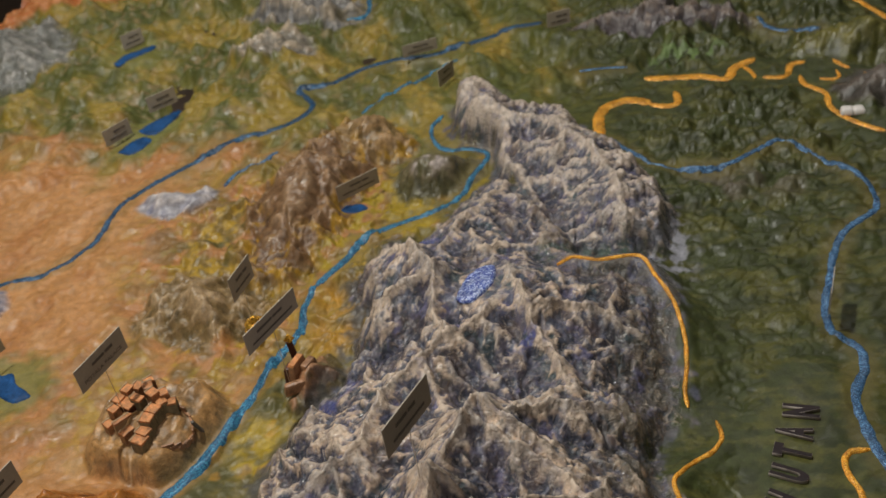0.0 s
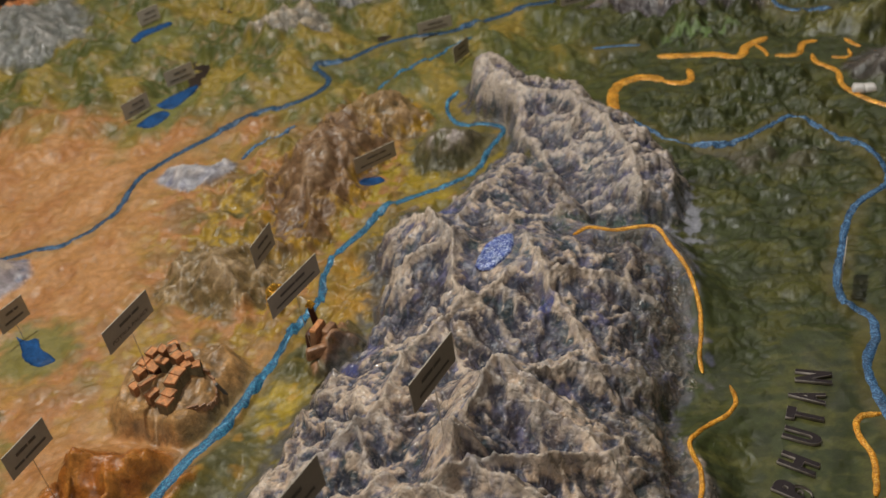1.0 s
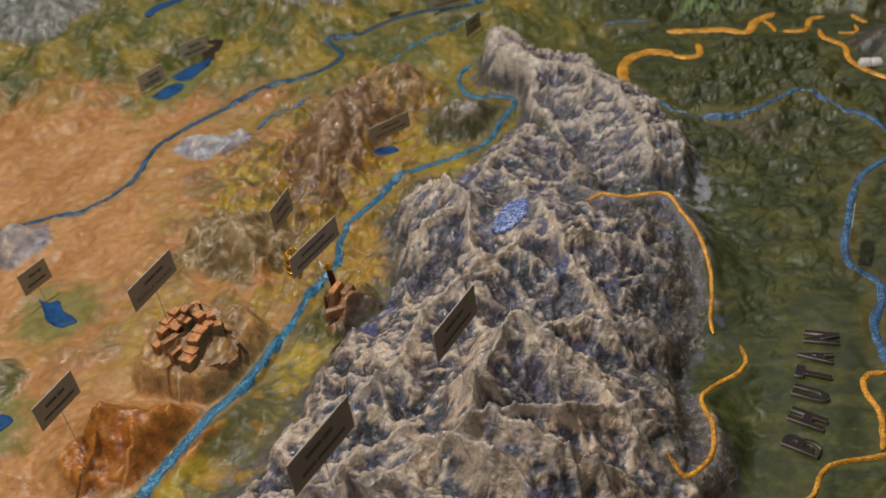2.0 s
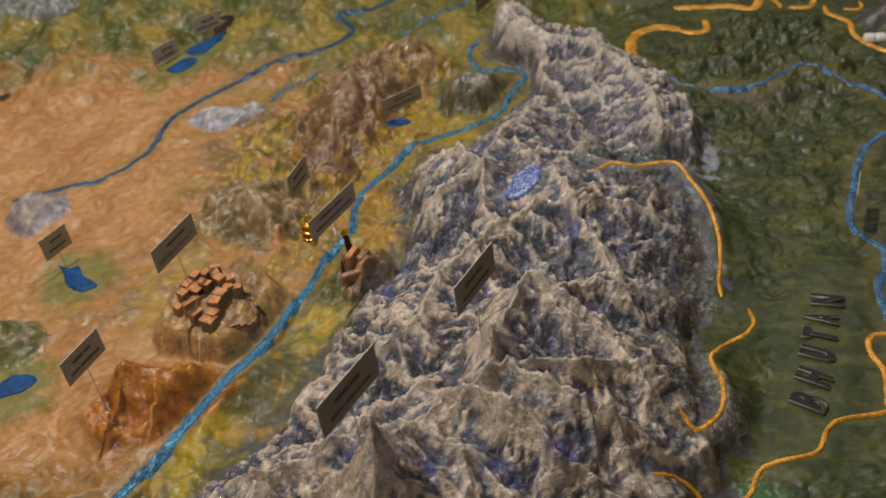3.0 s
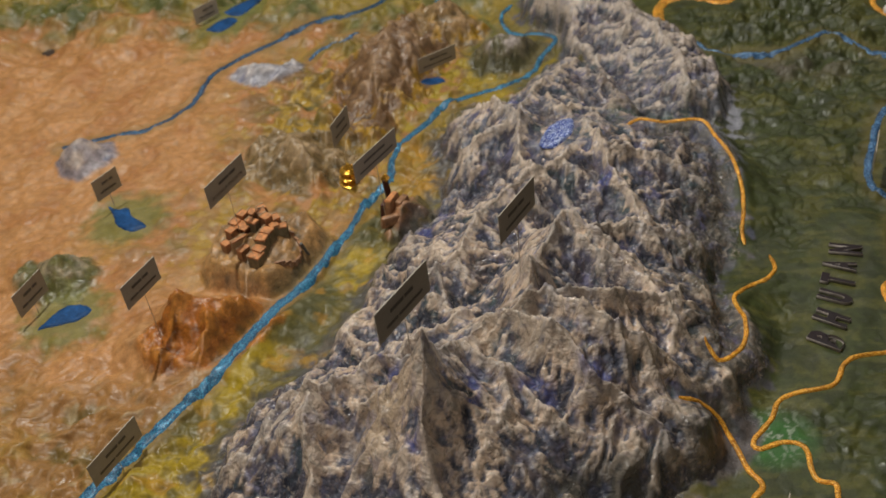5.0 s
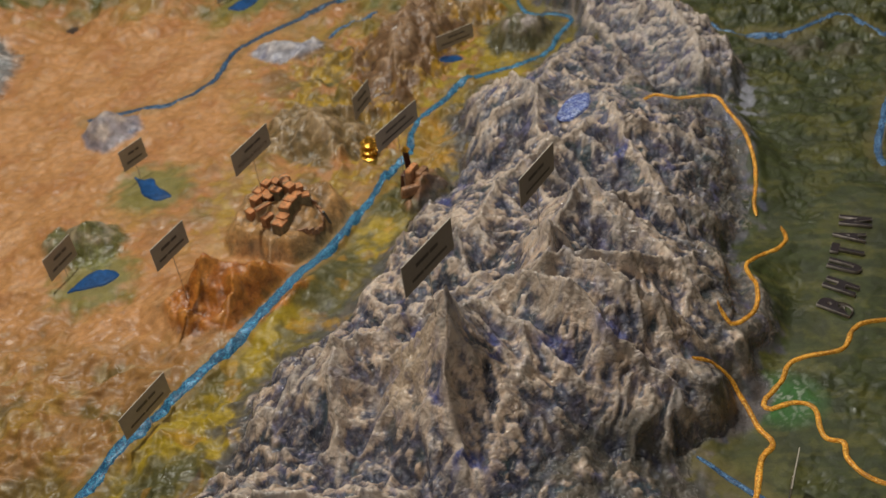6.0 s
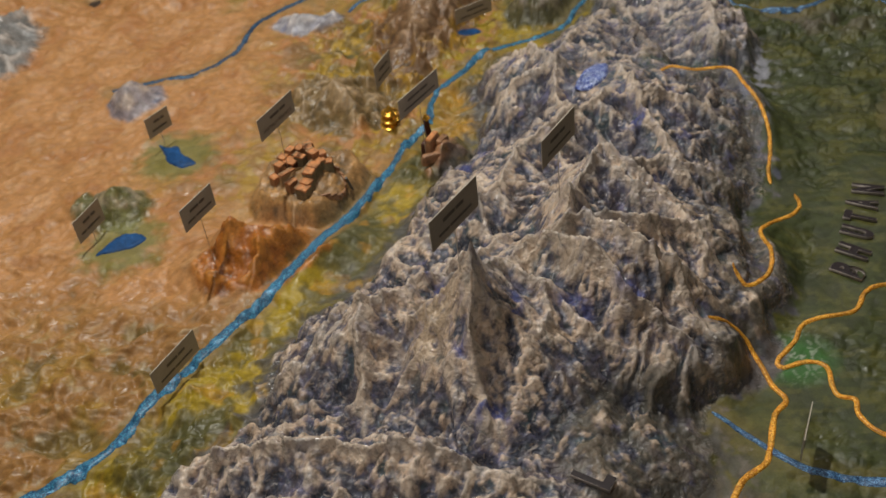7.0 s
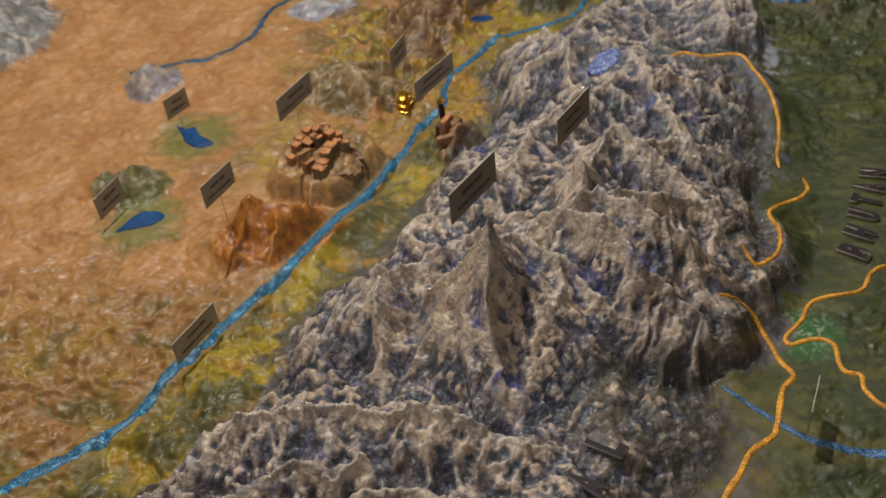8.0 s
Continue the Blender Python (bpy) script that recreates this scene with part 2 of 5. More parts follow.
# ---- the plan: rivers, borders, ridges ----
RIVERS = {
    "long_river": ([(-0.86, 0.23), (-0.791, 0.284), (-0.757, 0.306), (-0.707, 0.344), (-0.667, 0.387), (-0.639, 0.452), (-0.614, 0.501), (-0.58, 0.552), (-0.558, 0.59), (-0.522, 0.652), (-0.495, 0.706), (-0.46, 0.775), (-0.424, 0.828), (-0.39, 0.913), (-0.365, 0.989), (-0.348, 1.03), (-0.328, 1.063), (-0.326, 1.118), (-0.312, 1.181), (-0.278, 1.231), (-0.238, 1.291), (-0.184, 1.32), (-0.13, 1.339), (-0.093, 1.376), (-0.079, 1.415), (-0.052, 1.471), (-0.064, 1.496), (-0.124, 1.52), (-0.147, 1.552), (-0.151, 1.591), (-0.131, 1.627)], 0.0115, 0.0085, M_RIVER),
    "desert_river": ([(-0.925, 1.222), (-0.854, 1.247), (-0.796, 1.257), (-0.751, 1.285), (-0.729, 1.32), (-0.708, 1.365), (-0.7, 1.43), (-0.68, 1.475), (-0.63, 1.529), (-0.567, 1.583), (-0.51, 1.625), (-0.438, 1.647), (-0.394, 1.69), (-0.39, 1.732), (-0.41, 1.769), (-0.424, 1.794), (-0.368, 1.805), (-0.304, 1.856), (-0.235, 1.882), (-0.154, 1.887), (-0.061, 1.928), (-0.002, 1.952), (0.068, 1.96)], 0.0075, 0.012, M_DESERT),
    "side_stream": ([(-0.519, 1.474), (-0.501, 1.515), (-0.463, 1.536), (-0.43, 1.56)], 0.006, 0.006, M_EAST),
    "upper_stream": ([(-0.289, 1.679), (-0.248, 1.724), (-0.206, 1.759), (-0.168, 1.796), (-0.118, 1.831), (-0.062, 1.854)], 0.006, 0.008, M_RIVER),
    "east_river": ([(0.164, 1.484), (0.192, 1.444), (0.233, 1.402), (0.288, 1.379), (0.338, 1.383), (0.38, 1.409), (0.427, 1.438), (0.455, 1.424), (0.487, 1.373), (0.519, 1.331), (0.533, 1.279), (0.521, 1.23), (0.471, 1.189), (0.444, 1.153), (0.417, 1.081), (0.398, 1.025), (0.396, 0.98), (0.42, 0.951), (0.417, 0.915), (0.393, 0.869), (0.39, 0.823), (0.397, 0.762), (0.43, 0.70)], 0.006, 0.012, M_EAST),
    "south_river": ([(0.055, 0.438), (0.076, 0.421), (0.11, 0.391), (0.137, 0.368), (0.159, 0.356), (0.188, 0.349), (0.222, 0.342), (0.28, 0.33)], 0.004, 0.014, M_EAST),
    "short_stream": ([(0.128, 1.752), (0.17, 1.754), (0.218, 1.748)], 0.005, 0.005, M_EAST),
    "north_stream": ([(0.487, 1.88), (0.511, 1.837), (0.55, 1.82), (0.588, 1.806)], 0.009, 0.009, M_EAST),
    "hill_stream": ([(-0.312, 2.24), (-0.312, 2.185), (-0.311, 2.097), (-0.354, 2.08)], 0.010, 0.007, M_RIVER),
    "grove_stream": ([(-0.58, 2.02), (-0.55, 2.035), (-0.53, 2.03)], 0.006, 0.006, M_RIVER),
}
BORDERS = [
    ([(0.047, 1.097, 0.06), (0.071, 1.112, 0.06), (0.106, 1.107, 0.055), (0.161, 1.111, 0.053), (0.179, 1.072, 0.048), (0.196, 1.028, 0.04), (0.202, 0.972, 0.03), (0.199, 0.93, 0.02), (0.19, 0.886, 0.015), (0.19, 0.86, 0.01)], 0.0045),
    ([(0.22, 0.84, 0.004), (0.222, 0.813, 0.006), (0.207, 0.788, 0.01), (0.186, 0.772, 0.015), (0.157, 0.741, 0.027), (0.154, 0.717, 0.03), (0.158, 0.683, 0.04), (0.151, 0.643, 0.04), (0.134, 0.618, 0.045), (0.115, 0.604, 0.05), (0.104, 0.615, 0.06), (0.099, 0.623, 0.07)], 0.0045),
    ([(0.058, 0.532, 0.068), (0.083, 0.541, 0.05), (0.107, 0.54, 0.02), (0.122, 0.516, 0.004), (0.131, 0.483, 0), (0.143, 0.46, 0), (0.127, 0.438, 0), (0.115, 0.395, 0), (0.106, 0.37, 0), (0.078, 0.346, 0), (0.061, 0.315, 0), (0.042, 0.285, 0), (0.02, 0.23, 0)], 0.0048),
    ([(0.36, 0.66, 0), (0.293, 0.648, 0), (0.269, 0.632, 0), (0.248, 0.6, 0), (0.189, 0.586, 0), (0.17, 0.555, 0), (0.144, 0.523, 0), (0.149, 0.511, 0), (0.177, 0.52, 0), (0.199, 0.511, 0), (0.201, 0.469, 0), (0.221, 0.459, 0), (0.22, 0.437, 0), (0.238, 0.41, 0), (0.28, 0.39, 0)], 0.0048),
    ([(0.385, 0.783, 0), (0.36, 0.780, 0), (0.351, 0.758, 0), (0.358, 0.72, 0), (0.353, 0.69, 0), (0.345, 0.664, 0)], 0.006),
    ([(0.143, 1.495, 0.01), (0.147, 1.562, 0.006), (0.166, 1.607, 0), (0.204, 1.623, 0), (0.228, 1.614, 0), (0.243, 1.603, 0)], 0.0155),
    ([(0.241, 1.601, 0), (0.262, 1.59, 0), (0.279, 1.589, 0), (0.292, 1.605, 0), (0.29, 1.635, 0)], 0.010),
    ([(0.243, 1.694, 0), (0.304, 1.685, 0), (0.345, 1.68, 0), (0.386, 1.662, 0), (0.409, 1.7, 0), (0.45, 1.724, 0)], 0.0125),
    ([(0.424, 1.701, 0), (0.435, 1.675, 0), (0.437, 1.652, 0)], 0.006),
    ([(0.45, 1.653, 0), (0.489, 1.65, 0), (0.508, 1.689, 0), (0.534, 1.693, 0)], 0.009),
    ([(0.513, 1.645, 0), (0.515, 1.614, 0), (0.54, 1.578, 0), (0.537, 1.531, 0), (0.554, 1.49, 0), (0.581, 1.458, 0), (0.601, 1.441, 0)], 0.008),
    ([(0.583, 1.69, 0), (0.592, 1.67, 0), (0.602, 1.655, 0)], 0.007),
    ([(0.543, 1.628, 0), (0.565, 1.622, 0), (0.578, 1.631, 0), (0.578, 1.651, 0)], 0.005),
    ([(0.68, 1.94, 0), (0.695, 1.90, 0), (0.719, 1.833, 0), (0.73, 1.80, 0)], 0.009),
    ([(0.62, 1.63, 0), (0.66, 1.625, 0)], 0.008),
]
RANGE_EDGE = [(-0.70, 0.10), (-0.62, 0.235), (-0.56, 0.30), (-0.53, 0.365), (-0.497, 0.43), (-0.49, 0.51), (-0.465, 0.575), (-0.41, 0.645), (-0.365, 0.70), (-0.34, 0.77), (-0.285, 0.87), (-0.25, 0.98), (-0.235, 1.08), (-0.255, 1.17), (-0.205, 1.235), (-0.14, 1.285), (-0.075, 1.34), (-0.035, 1.42), (0.0, 1.33), (0.10, 1.14), (0.185, 1.15), (0.20, 1.06), (0.195, 0.93), (0.17, 0.84), (0.14, 0.77), (0.145, 0.70), (0.165, 0.63), (0.145, 0.56), (0.085, 0.485), (0.045, 0.42), (0.05, 0.34), (0.0, 0.24), (-0.05, 0.10)]
PEAK_EDGE = [(-0.105, 1.64), (-0.115, 1.55), (-0.06, 1.45), (-0.02, 1.36), (0.0, 1.22), (0.10, 1.13), (0.20, 1.15), (0.235, 1.22), (0.225, 1.32), (0.17, 1.46), (0.11, 1.54), (0.03, 1.58), (-0.05, 1.66)]
# crest lines: points with their heights, and how far the slope reaches
CRESTS = [
    ([(-0.210, 0.468, 0.232), (-0.234, 0.476, 0.19), (-0.263, 0.482, 0.15), (-0.289, 0.49, 0.13), (-0.305, 0.468, 0.10), (-0.318, 0.432, 0.08)], 0.105),
    ([(-0.210, 0.468, 0.232), (-0.200, 0.495, 0.195), (-0.182, 0.535, 0.165), (-0.152, 0.525, 0.156), (-0.132, 0.512, 0.158), (-0.134, 0.461, 0.14), (-0.147, 0.428, 0.10), (-0.141, 0.385, 0.06)], 0.08),
    ([(-0.126, 0.513, 0.15), (-0.105, 0.49, 0.132), (-0.082, 0.471, 0.114), (-0.054, 0.466, 0.098), (-0.024, 0.463, 0.08), (0.006, 0.455, 0.05)], 0.05),
    ([(-0.159, 0.593, 0.150), (-0.125, 0.582, 0.167), (-0.085, 0.548, 0.180), (-0.060, 0.529, 0.165), (-0.041, 0.505, 0.150), (-0.008, 0.498, 0.120), (0.031, 0.482, 0.08), (0.056, 0.455, 0.04)], 0.085),
    ([(-0.130, 0.586, 0.150), (-0.107, 0.594, 0.184), (-0.102, 0.625, 0.188), (-0.099, 0.657, 0.192), (-0.118, 0.690, 0.15)], 0.06),
    ([(-0.107, 0.594, 0.180), (-0.083, 0.605, 0.18), (-0.044, 0.569, 0.187), (-0.018, 0.563, 0.17), (0.024, 0.559, 0.138), (0.041, 0.528, 0.11), (0.062, 0.492, 0.07), (0.068, 0.456, 0.03)], 0.08),
    ([(-0.091, 0.683, 0.175), (-0.072, 0.725, 0.172), (-0.054, 0.766, 0.168), (-0.026, 0.740, 0.155), (0.018, 0.708, 0.125)], 0.07),
    ([(-0.078, 0.757, 0.15), (-0.049, 0.73, 0.147), (-0.014, 0.704, 0.14), (0.037, 0.68, 0.124), (0.071, 0.621, 0.109), (0.100, 0.605, 0.07)], 0.09),
    ([(-0.017, 1.024, 0.126), (-0.054, 0.945, 0.13), (-0.096, 0.917, 0.13), (-0.162, 0.847, 0.12), (-0.20, 0.741, 0.12), (-0.245, 0.705, 0.11), (-0.307, 0.672, 0.07)], 0.10),
    ([(-0.017, 1.024, 0.126), (0.002, 0.962, 0.125), (0.047, 0.970, 0.106), (0.088, 0.979, 0.088), (0.13, 0.96, 0.06), (0.16, 0.95, 0.04)], 0.07),
    ([(-0.059, 0.777, 0.139), (0.0, 0.80, 0.10), (0.042, 0.845, 0.085), (0.09, 0.85, 0.06), (0.13, 0.83, 0.03)], 0.08),
    ([(-0.114, 1.031, 0.138), (-0.155, 1.027, 0.12), (-0.184, 1.014, 0.10), (-0.215, 1.02, 0.06)], 0.08),
    ([(-0.114, 1.031, 0.138), (-0.15, 1.113, 0.112), (-0.20, 1.17, 0.06)], 0.08),
    ([(-0.115, 1.11, 0.10), (-0.09, 1.19, 0.082), (-0.05, 1.27, 0.066), (-0.015, 1.34, 0.05)], 0.06),
    ([(-0.05, 1.12, 0.085), (0.0, 1.15, 0.07), (0.06, 1.17, 0.06), (0.12, 1.16, 0.06)], 0.09),
    ([(-0.52, 0.262, 0.09), (-0.472, 0.296, 0.122), (-0.426, 0.301, 0.142), (-0.386, 0.297, 0.139), (-0.34, 0.294, 0.141), (-0.293, 0.296, 0.146), (-0.245, 0.291, 0.13), (-0.211, 0.288, 0.11), (-0.159, 0.282, 0.09), (-0.11, 0.30, 0.05)], 0.075),
    ([(-0.48, 0.215, 0.10), (-0.429, 0.226, 0.12), (-0.394, 0.240, 0.13), (-0.364, 0.222, 0.12), (-0.338, 0.245, 0.12)], 0.06),
    ([(-0.32, 0.18, 0.15), (-0.26, 0.19, 0.14), (-0.20, 0.20, 0.10)], 0.07),
    ([(-0.348, 0.486, 0.160), (-0.326, 0.503, 0.150), (-0.301, 0.519, 0.142), (-0.264, 0.555, 0.13), (-0.247, 0.586, 0.125), (-0.18, 0.65, 0.11)], 0.075),
    ([(-0.348, 0.486, 0.160), (-0.369, 0.487, 0.12), (-0.397, 0.47, 0.085), (-0.43, 0.451, 0.06), (-0.462, 0.443, 0.035), (-0.48, 0.406, 0.015)], 0.07),
    ([(-0.210, 0.468, 0.232), (-0.210, 0.440, 0.210), (-0.209, 0.419, 0.190), (-0.200, 0.380, 0.130), (-0.192, 0.340, 0.08)], 0.050),
    ([(-0.114, 1.031, 0.138), (-0.114, 0.961, 0.126), (-0.096, 0.917, 0.13)], 0.06),
    ([(-0.024, 0.765, 0.145), (0.030, 0.790, 0.11), (0.083, 0.809, 0.088), (0.13, 0.80, 0.05)], 0.06),
    ([(0.002, 0.962, 0.120), (0.036, 0.877, 0.092), (0.050, 0.845, 0.085)], 0.06),
    ([(-0.086, 0.607, 0.18), (-0.043, 0.618, 0.173), (0.024, 0.637, 0.135), (0.07, 0.665, 0.110), (0.083, 0.699, 0.100)], 0.06),
    ([(-0.348, 0.486, 0.160), (-0.345, 0.451, 0.148), (-0.34, 0.41, 0.10), (-0.335, 0.36, 0.07)], 0.05),
    ([(-0.264, 0.555, 0.13), (-0.175, 0.562, 0.148), (-0.150, 0.590, 0.150)], 0.06),
]
PEAK_CRESTS = [
    ([(-0.066, 1.60, 0.088), (-0.036, 1.53, 0.078), (-0.002, 1.50, 0.078), (0.055, 1.49, 0.075), (0.085, 1.42, 0.082), (0.119, 1.37, 0.08), (0.138, 1.30, 0.083), (0.153, 1.215, 0.083), (0.146, 1.165, 0.06)], 0.10),
    ([(-0.05, 1.55, 0.07), (-0.04, 1.45, 0.05), (0.0, 1.36, 0.05), (0.042, 1.25, 0.042)], 0.08),
    ([(0.085, 1.42, 0.082), (0.06, 1.35, 0.06), (0.08, 1.27, 0.05)], 0.06),
]


def spurs(crests, seed, gap=0.070, sink=0.72):
    """Side ridges that fork off the crest lines and run down to the valleys."""
    rnd, out = random.Random(seed), []
    for pts, reach in crests:
        p = np.array(pts)
        steps = np.r_[0, np.cumsum(np.hypot(*np.diff(p[:, :2], axis=0).T))]
        at = gap * rnd.uniform(0.2, 0.7)
        side = rnd.choice((-1, 1))
        while at < steps[-1]:
            x, y, z = (np.interp(at, steps, p[:, k]) for k in range(3))
            k = min(np.searchsorted(steps, at), len(p) - 1)
            tx, ty = p[k, :2] - p[k - 1, :2]
            a = math.atan2(ty, tx) + side * radians(rnd.uniform(58, 100))
            length = reach * rnd.uniform(0.8, 1.35)
            line, bend = [(x, y, z * 0.99)], 0.0
            for j in (1, 2, 3):
                bend += rnd.uniform(-0.35, 0.35)
                x, y = x + math.cos(a + bend) * length / 3, y + math.sin(a + bend) * length / 3
                line.append((x, y, z * (1 - sink * j / 3 * rnd.uniform(0.8, 1.15))))
            out.append((line, rnd.uniform(0.030, 0.040)))
            side = -side
            at += gap * rnd.uniform(0.35, 0.75)
    return out


SPURS, PEAK_SPURS = spurs(CRESTS, 11, 0.085), spurs(PEAK_CRESTS, 12, 0.05)
HILLS = {
    # name: (centre x, y, half-lengths, turn, height, roughness)
    "brown_hill": (-0.352, 1.41, 0.10, 0.26, -12, 0.062, 0.8),
    "brown_spur": (-0.262, 1.57, 0.10, 0.07, -25, 0.05, 0.8),
    "rocky_hill": (-0.485, 1.135, 0.13, 0.085, -15, 0.042, 0.9),
    "palace_hill": (-0.495, 0.888, 0.106, 0.092, 8, 0.056, 0.45),
    "orange_hill": (-0.540, 0.722, 0.104, 0.068, 14, 0.074, 0.85),
    "river_crag": (-0.302, 0.955, 0.042, 0.058, -20, 0.040, 0.6),
    "white_hill": (-0.598, 1.435, 0.085, 0.042, 5, 0.022, 0.3),
    "pale_cone": (-0.862, 1.180, 0.055, 0.058, 20, 0.036, 0.2),
    "pond_hill": (-0.805, 0.865, 0.075, 0.06, 0, 0.045, 0.7),
    "speckled_hill": (-0.137, 1.425, 0.075, 0.07, 0, 0.055, 0.6),
    "north_crags": (-0.45, 2.14, 0.17, 0.095, -20, 0.055, 1.3),
    "north_rocks": (-0.50, 1.965, 0.10, 0.052, 10, 0.036, 1.3),
    "purple_crags": (0.30, 1.90, 0.20, 0.062, -10, 0.034, 1.0),
    "grey_slope": (-1.15, 2.10, 0.17, 0.17, 20, 0.045, 0.9),
    "west_crag": (-1.25, 1.38, 0.14, 0.16, 0, 0.07, 0.9),
    "east_mound": (0.66, 1.575, 0.12, 0.09, 0, 0.055, 0.9),
    "green_ridge": (0.65, 1.74, 0.15, 0.07, -10, 0.05, 0.7),
    "dark_hill": (0.10, 0.535, 0.075, 0.06, 30, 0.055, 0.4),
}
WATER_LINES = [spline(v[0], 0.02) for v in RIVERS.values()]
BORDER_LINES = [spline(p, 0.02) for p, w in BORDERS]


def boxed(line, x, y, pad):
    """Points of the grid near a line, as a mask."""
    p = np.array(line)[:, :2]
    lo, hi = p.min(0) - pad, p.max(0) + pad
    return (x > lo[0]) & (x < hi[0]) & (y > lo[1]) & (y < hi[1])


# ridges of the orange hill: points with their heights, and the reach of the slopes
ORANGE_CRESTS = [
    ([(-0.606, 0.722, 0.030), (-0.575, 0.741, 0.074), (-0.549, 0.739, 0.060), (-0.525, 0.742, 0.062), (-0.496, 0.748, 0.064), (-0.462, 0.764, 0.030)], 0.050),
    ([(-0.575, 0.741, 0.070), (-0.577, 0.716, 0.045), (-0.588, 0.692, 0.012)], 0.036),
    ([(-0.540, 0.739, 0.058), (-0.527, 0.709, 0.056), (-0.543, 0.682, 0.016)], 0.032),
    ([(-0.496, 0.748, 0.060), (-0.500, 0.716, 0.050), (-0.515, 0.690, 0.020)], 0.034),
]


def peaked(x, y, crests):
    """Height of rounded ridges along lines."""
    total = np.zeros(x.shape)
    for pts, reach in crests:
        d, lev = along(x, y, pts)
        total += (lev * np.clip(1 - d / (reach * 1.5), 0, 1) ** 1.15) ** 9
    return total ** (1 / 9)


def relief(x, y):
    """Height of the model and the fields that its painting follows."""
    f = {}
    wx = x + 0.018 * fbm(x, y, 9, 300, 3)
    wy = y + 0.018 * fbm(x, y, 9, 310, 3)
    sx, sy = x + 0.006 * fbm(x, y, 22, 320, 3), y + 0.006 * fbm(x, y, 22, 330, 3)
    f["mid"] = fbm(x, y, 18, 60, 3)
    f["range"] = inside(wx, wy, RANGE_EDGE)
    f["peak"] = inside(wx, wy, PEAK_EDGE)
    f["c2"] = creased(x, y, 34, 30, 3)
    f["c3"] = fbm(x, y, 95, 40, 3)
    f["c4"] = creased(sx, sy, 55, 35, 2)
    tx, ty = sx + 0.004 * fbm(x, y, 60, 340, 2), sy + 0.004 * fbm(x, y, 60, 350, 2)
    f["c5"] = creased(tx, ty, 115, 45, 2)
    f["c6"] = fbm(tx, ty, 270, 47, 2)
    f["broad"] = fbm(x, y, 5, 50, 4)
    ux, uy = x + 0.016 * fbm(x, y, 14, 360, 3), y + 0.016 * fbm(x, y, 14, 370, 3)
    f["rock"] = crags(ux, uy, 11, 80)
    f["lump"] = lumps(sx + 0.4 * (ux - x), sy + 0.4 * (uy - y), 36, 90)
    f["knob"] = lumps(tx, ty, 85, 95)
    f["chip"] = crags(tx + 0.3 * (ux - x), ty + 0.3 * (uy - y), 30, 85)
    north = smooth(1.45, 1.9, y + 0.25 * np.maximum(-x - 0.5, 0))
    z = 0.006 * f["broad"] + 0.0035 * f["mid"] + 0.0007 * f["c3"] + north * (0.030 * f["broad"] + 0.007 * f["mid"])
    east = smooth(0.12, 0.3, x) * smooth(1.0, 1.5, y)
    z += east * (0.015 * fbm(x, y, 24, 70, 3) + 0.004) + smooth(0.1, 0.2, x) * (0.004 * f["lump"] + 0.0016 * f["knob"])
    z += north * smooth(0.05, -0.25, x) * (0.014 * f["rock"] + 0.002 * f["lump"])
    near_left = smooth(-0.35, -0.6, x) * smooth(0.85, 0.4, y)
    z += near_left * (0.012 * f["rock"] + 0.0045 * f["lump"] + 0.006 * f["mid"] + 0.0018 * f["knob"])
    f["foot"] = smooth(0.0, 0.35, bump_at(x, y, -0.01, 0.345, 0.13, 0.13, 0))
    rough = 1 - 0.25 * f["foot"]
    for key, edge, crests, floor_h in (("range", f["range"], CRESTS + SPURS, 0.066), ("peak", f["peak"], PEAK_CRESTS + PEAK_SPURS, 0.024)):
        body = floor_h * smooth(-0.03, 0.075 if key == "peak" else 0.12, edge)
        total, ribs, crest = np.zeros(x.shape), np.zeros(x.shape), np.zeros(x.shape)
        for pts, reach in crests:
            mask = boxed(pts, x, y, reach * 2.2 + 0.03)
            if not mask.any():
                continue
            d, lev, run = along(sx[mask], sy[mask], pts, True)
            h = lev * (0.83 * np.clip(1 - d / (reach * 2.2), 0, 1) ** 1.1 + 0.17 * np.exp(-d / 0.016) * np.clip(1 - d / (reach * 2.2), 0, 1))
            crest[mask] = np.maximum(crest[mask], np.exp(-d / (0.010 if reach > 0.0401 else 0.006)) * np.clip(lev / 0.08, 0.3, 1) * (1.0 if reach > 0.0401 else 0.75) * (h > 0.8 * np.maximum(1e-4, total[mask] ** (1 / 14))))
            # ribs and gullies that run down from the crest
            seed = int(abs(pts[0][0]) * 1000) + len(pts)
            bend = run + 0.25 * d + 0.012 * f["mid"][mask]
            r = 0.65 * (1 - 2.2 * np.abs(perlin(bend * 20, d * 6, seed))) + 0.35 * (1 - 2.2 * np.abs(perlin(bend * 52, d * 13, seed + 1)))
            r = r * np.clip(d / 0.03, 0.15, 1) * np.clip(h / 0.05, 0, 1) * (reach > 0.0401)
            wgt = h ** 14
            total[mask] += wgt
            ribs[mask] += wgt * r
        top = total ** (1 / 14)
        ribs = ribs / (total + 1e-40)
        f[key + "_rib"], f[key + "_crest"] = ribs, crest
        m = smooth(-0.008, 0.03, edge)
        calm = 1 - 0.7 * smooth(0.12, 0.19, top)
        f[key + "_h"] = np.maximum(body, top)
        # valley floors, which the painting darkens like shade
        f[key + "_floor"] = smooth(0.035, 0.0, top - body)
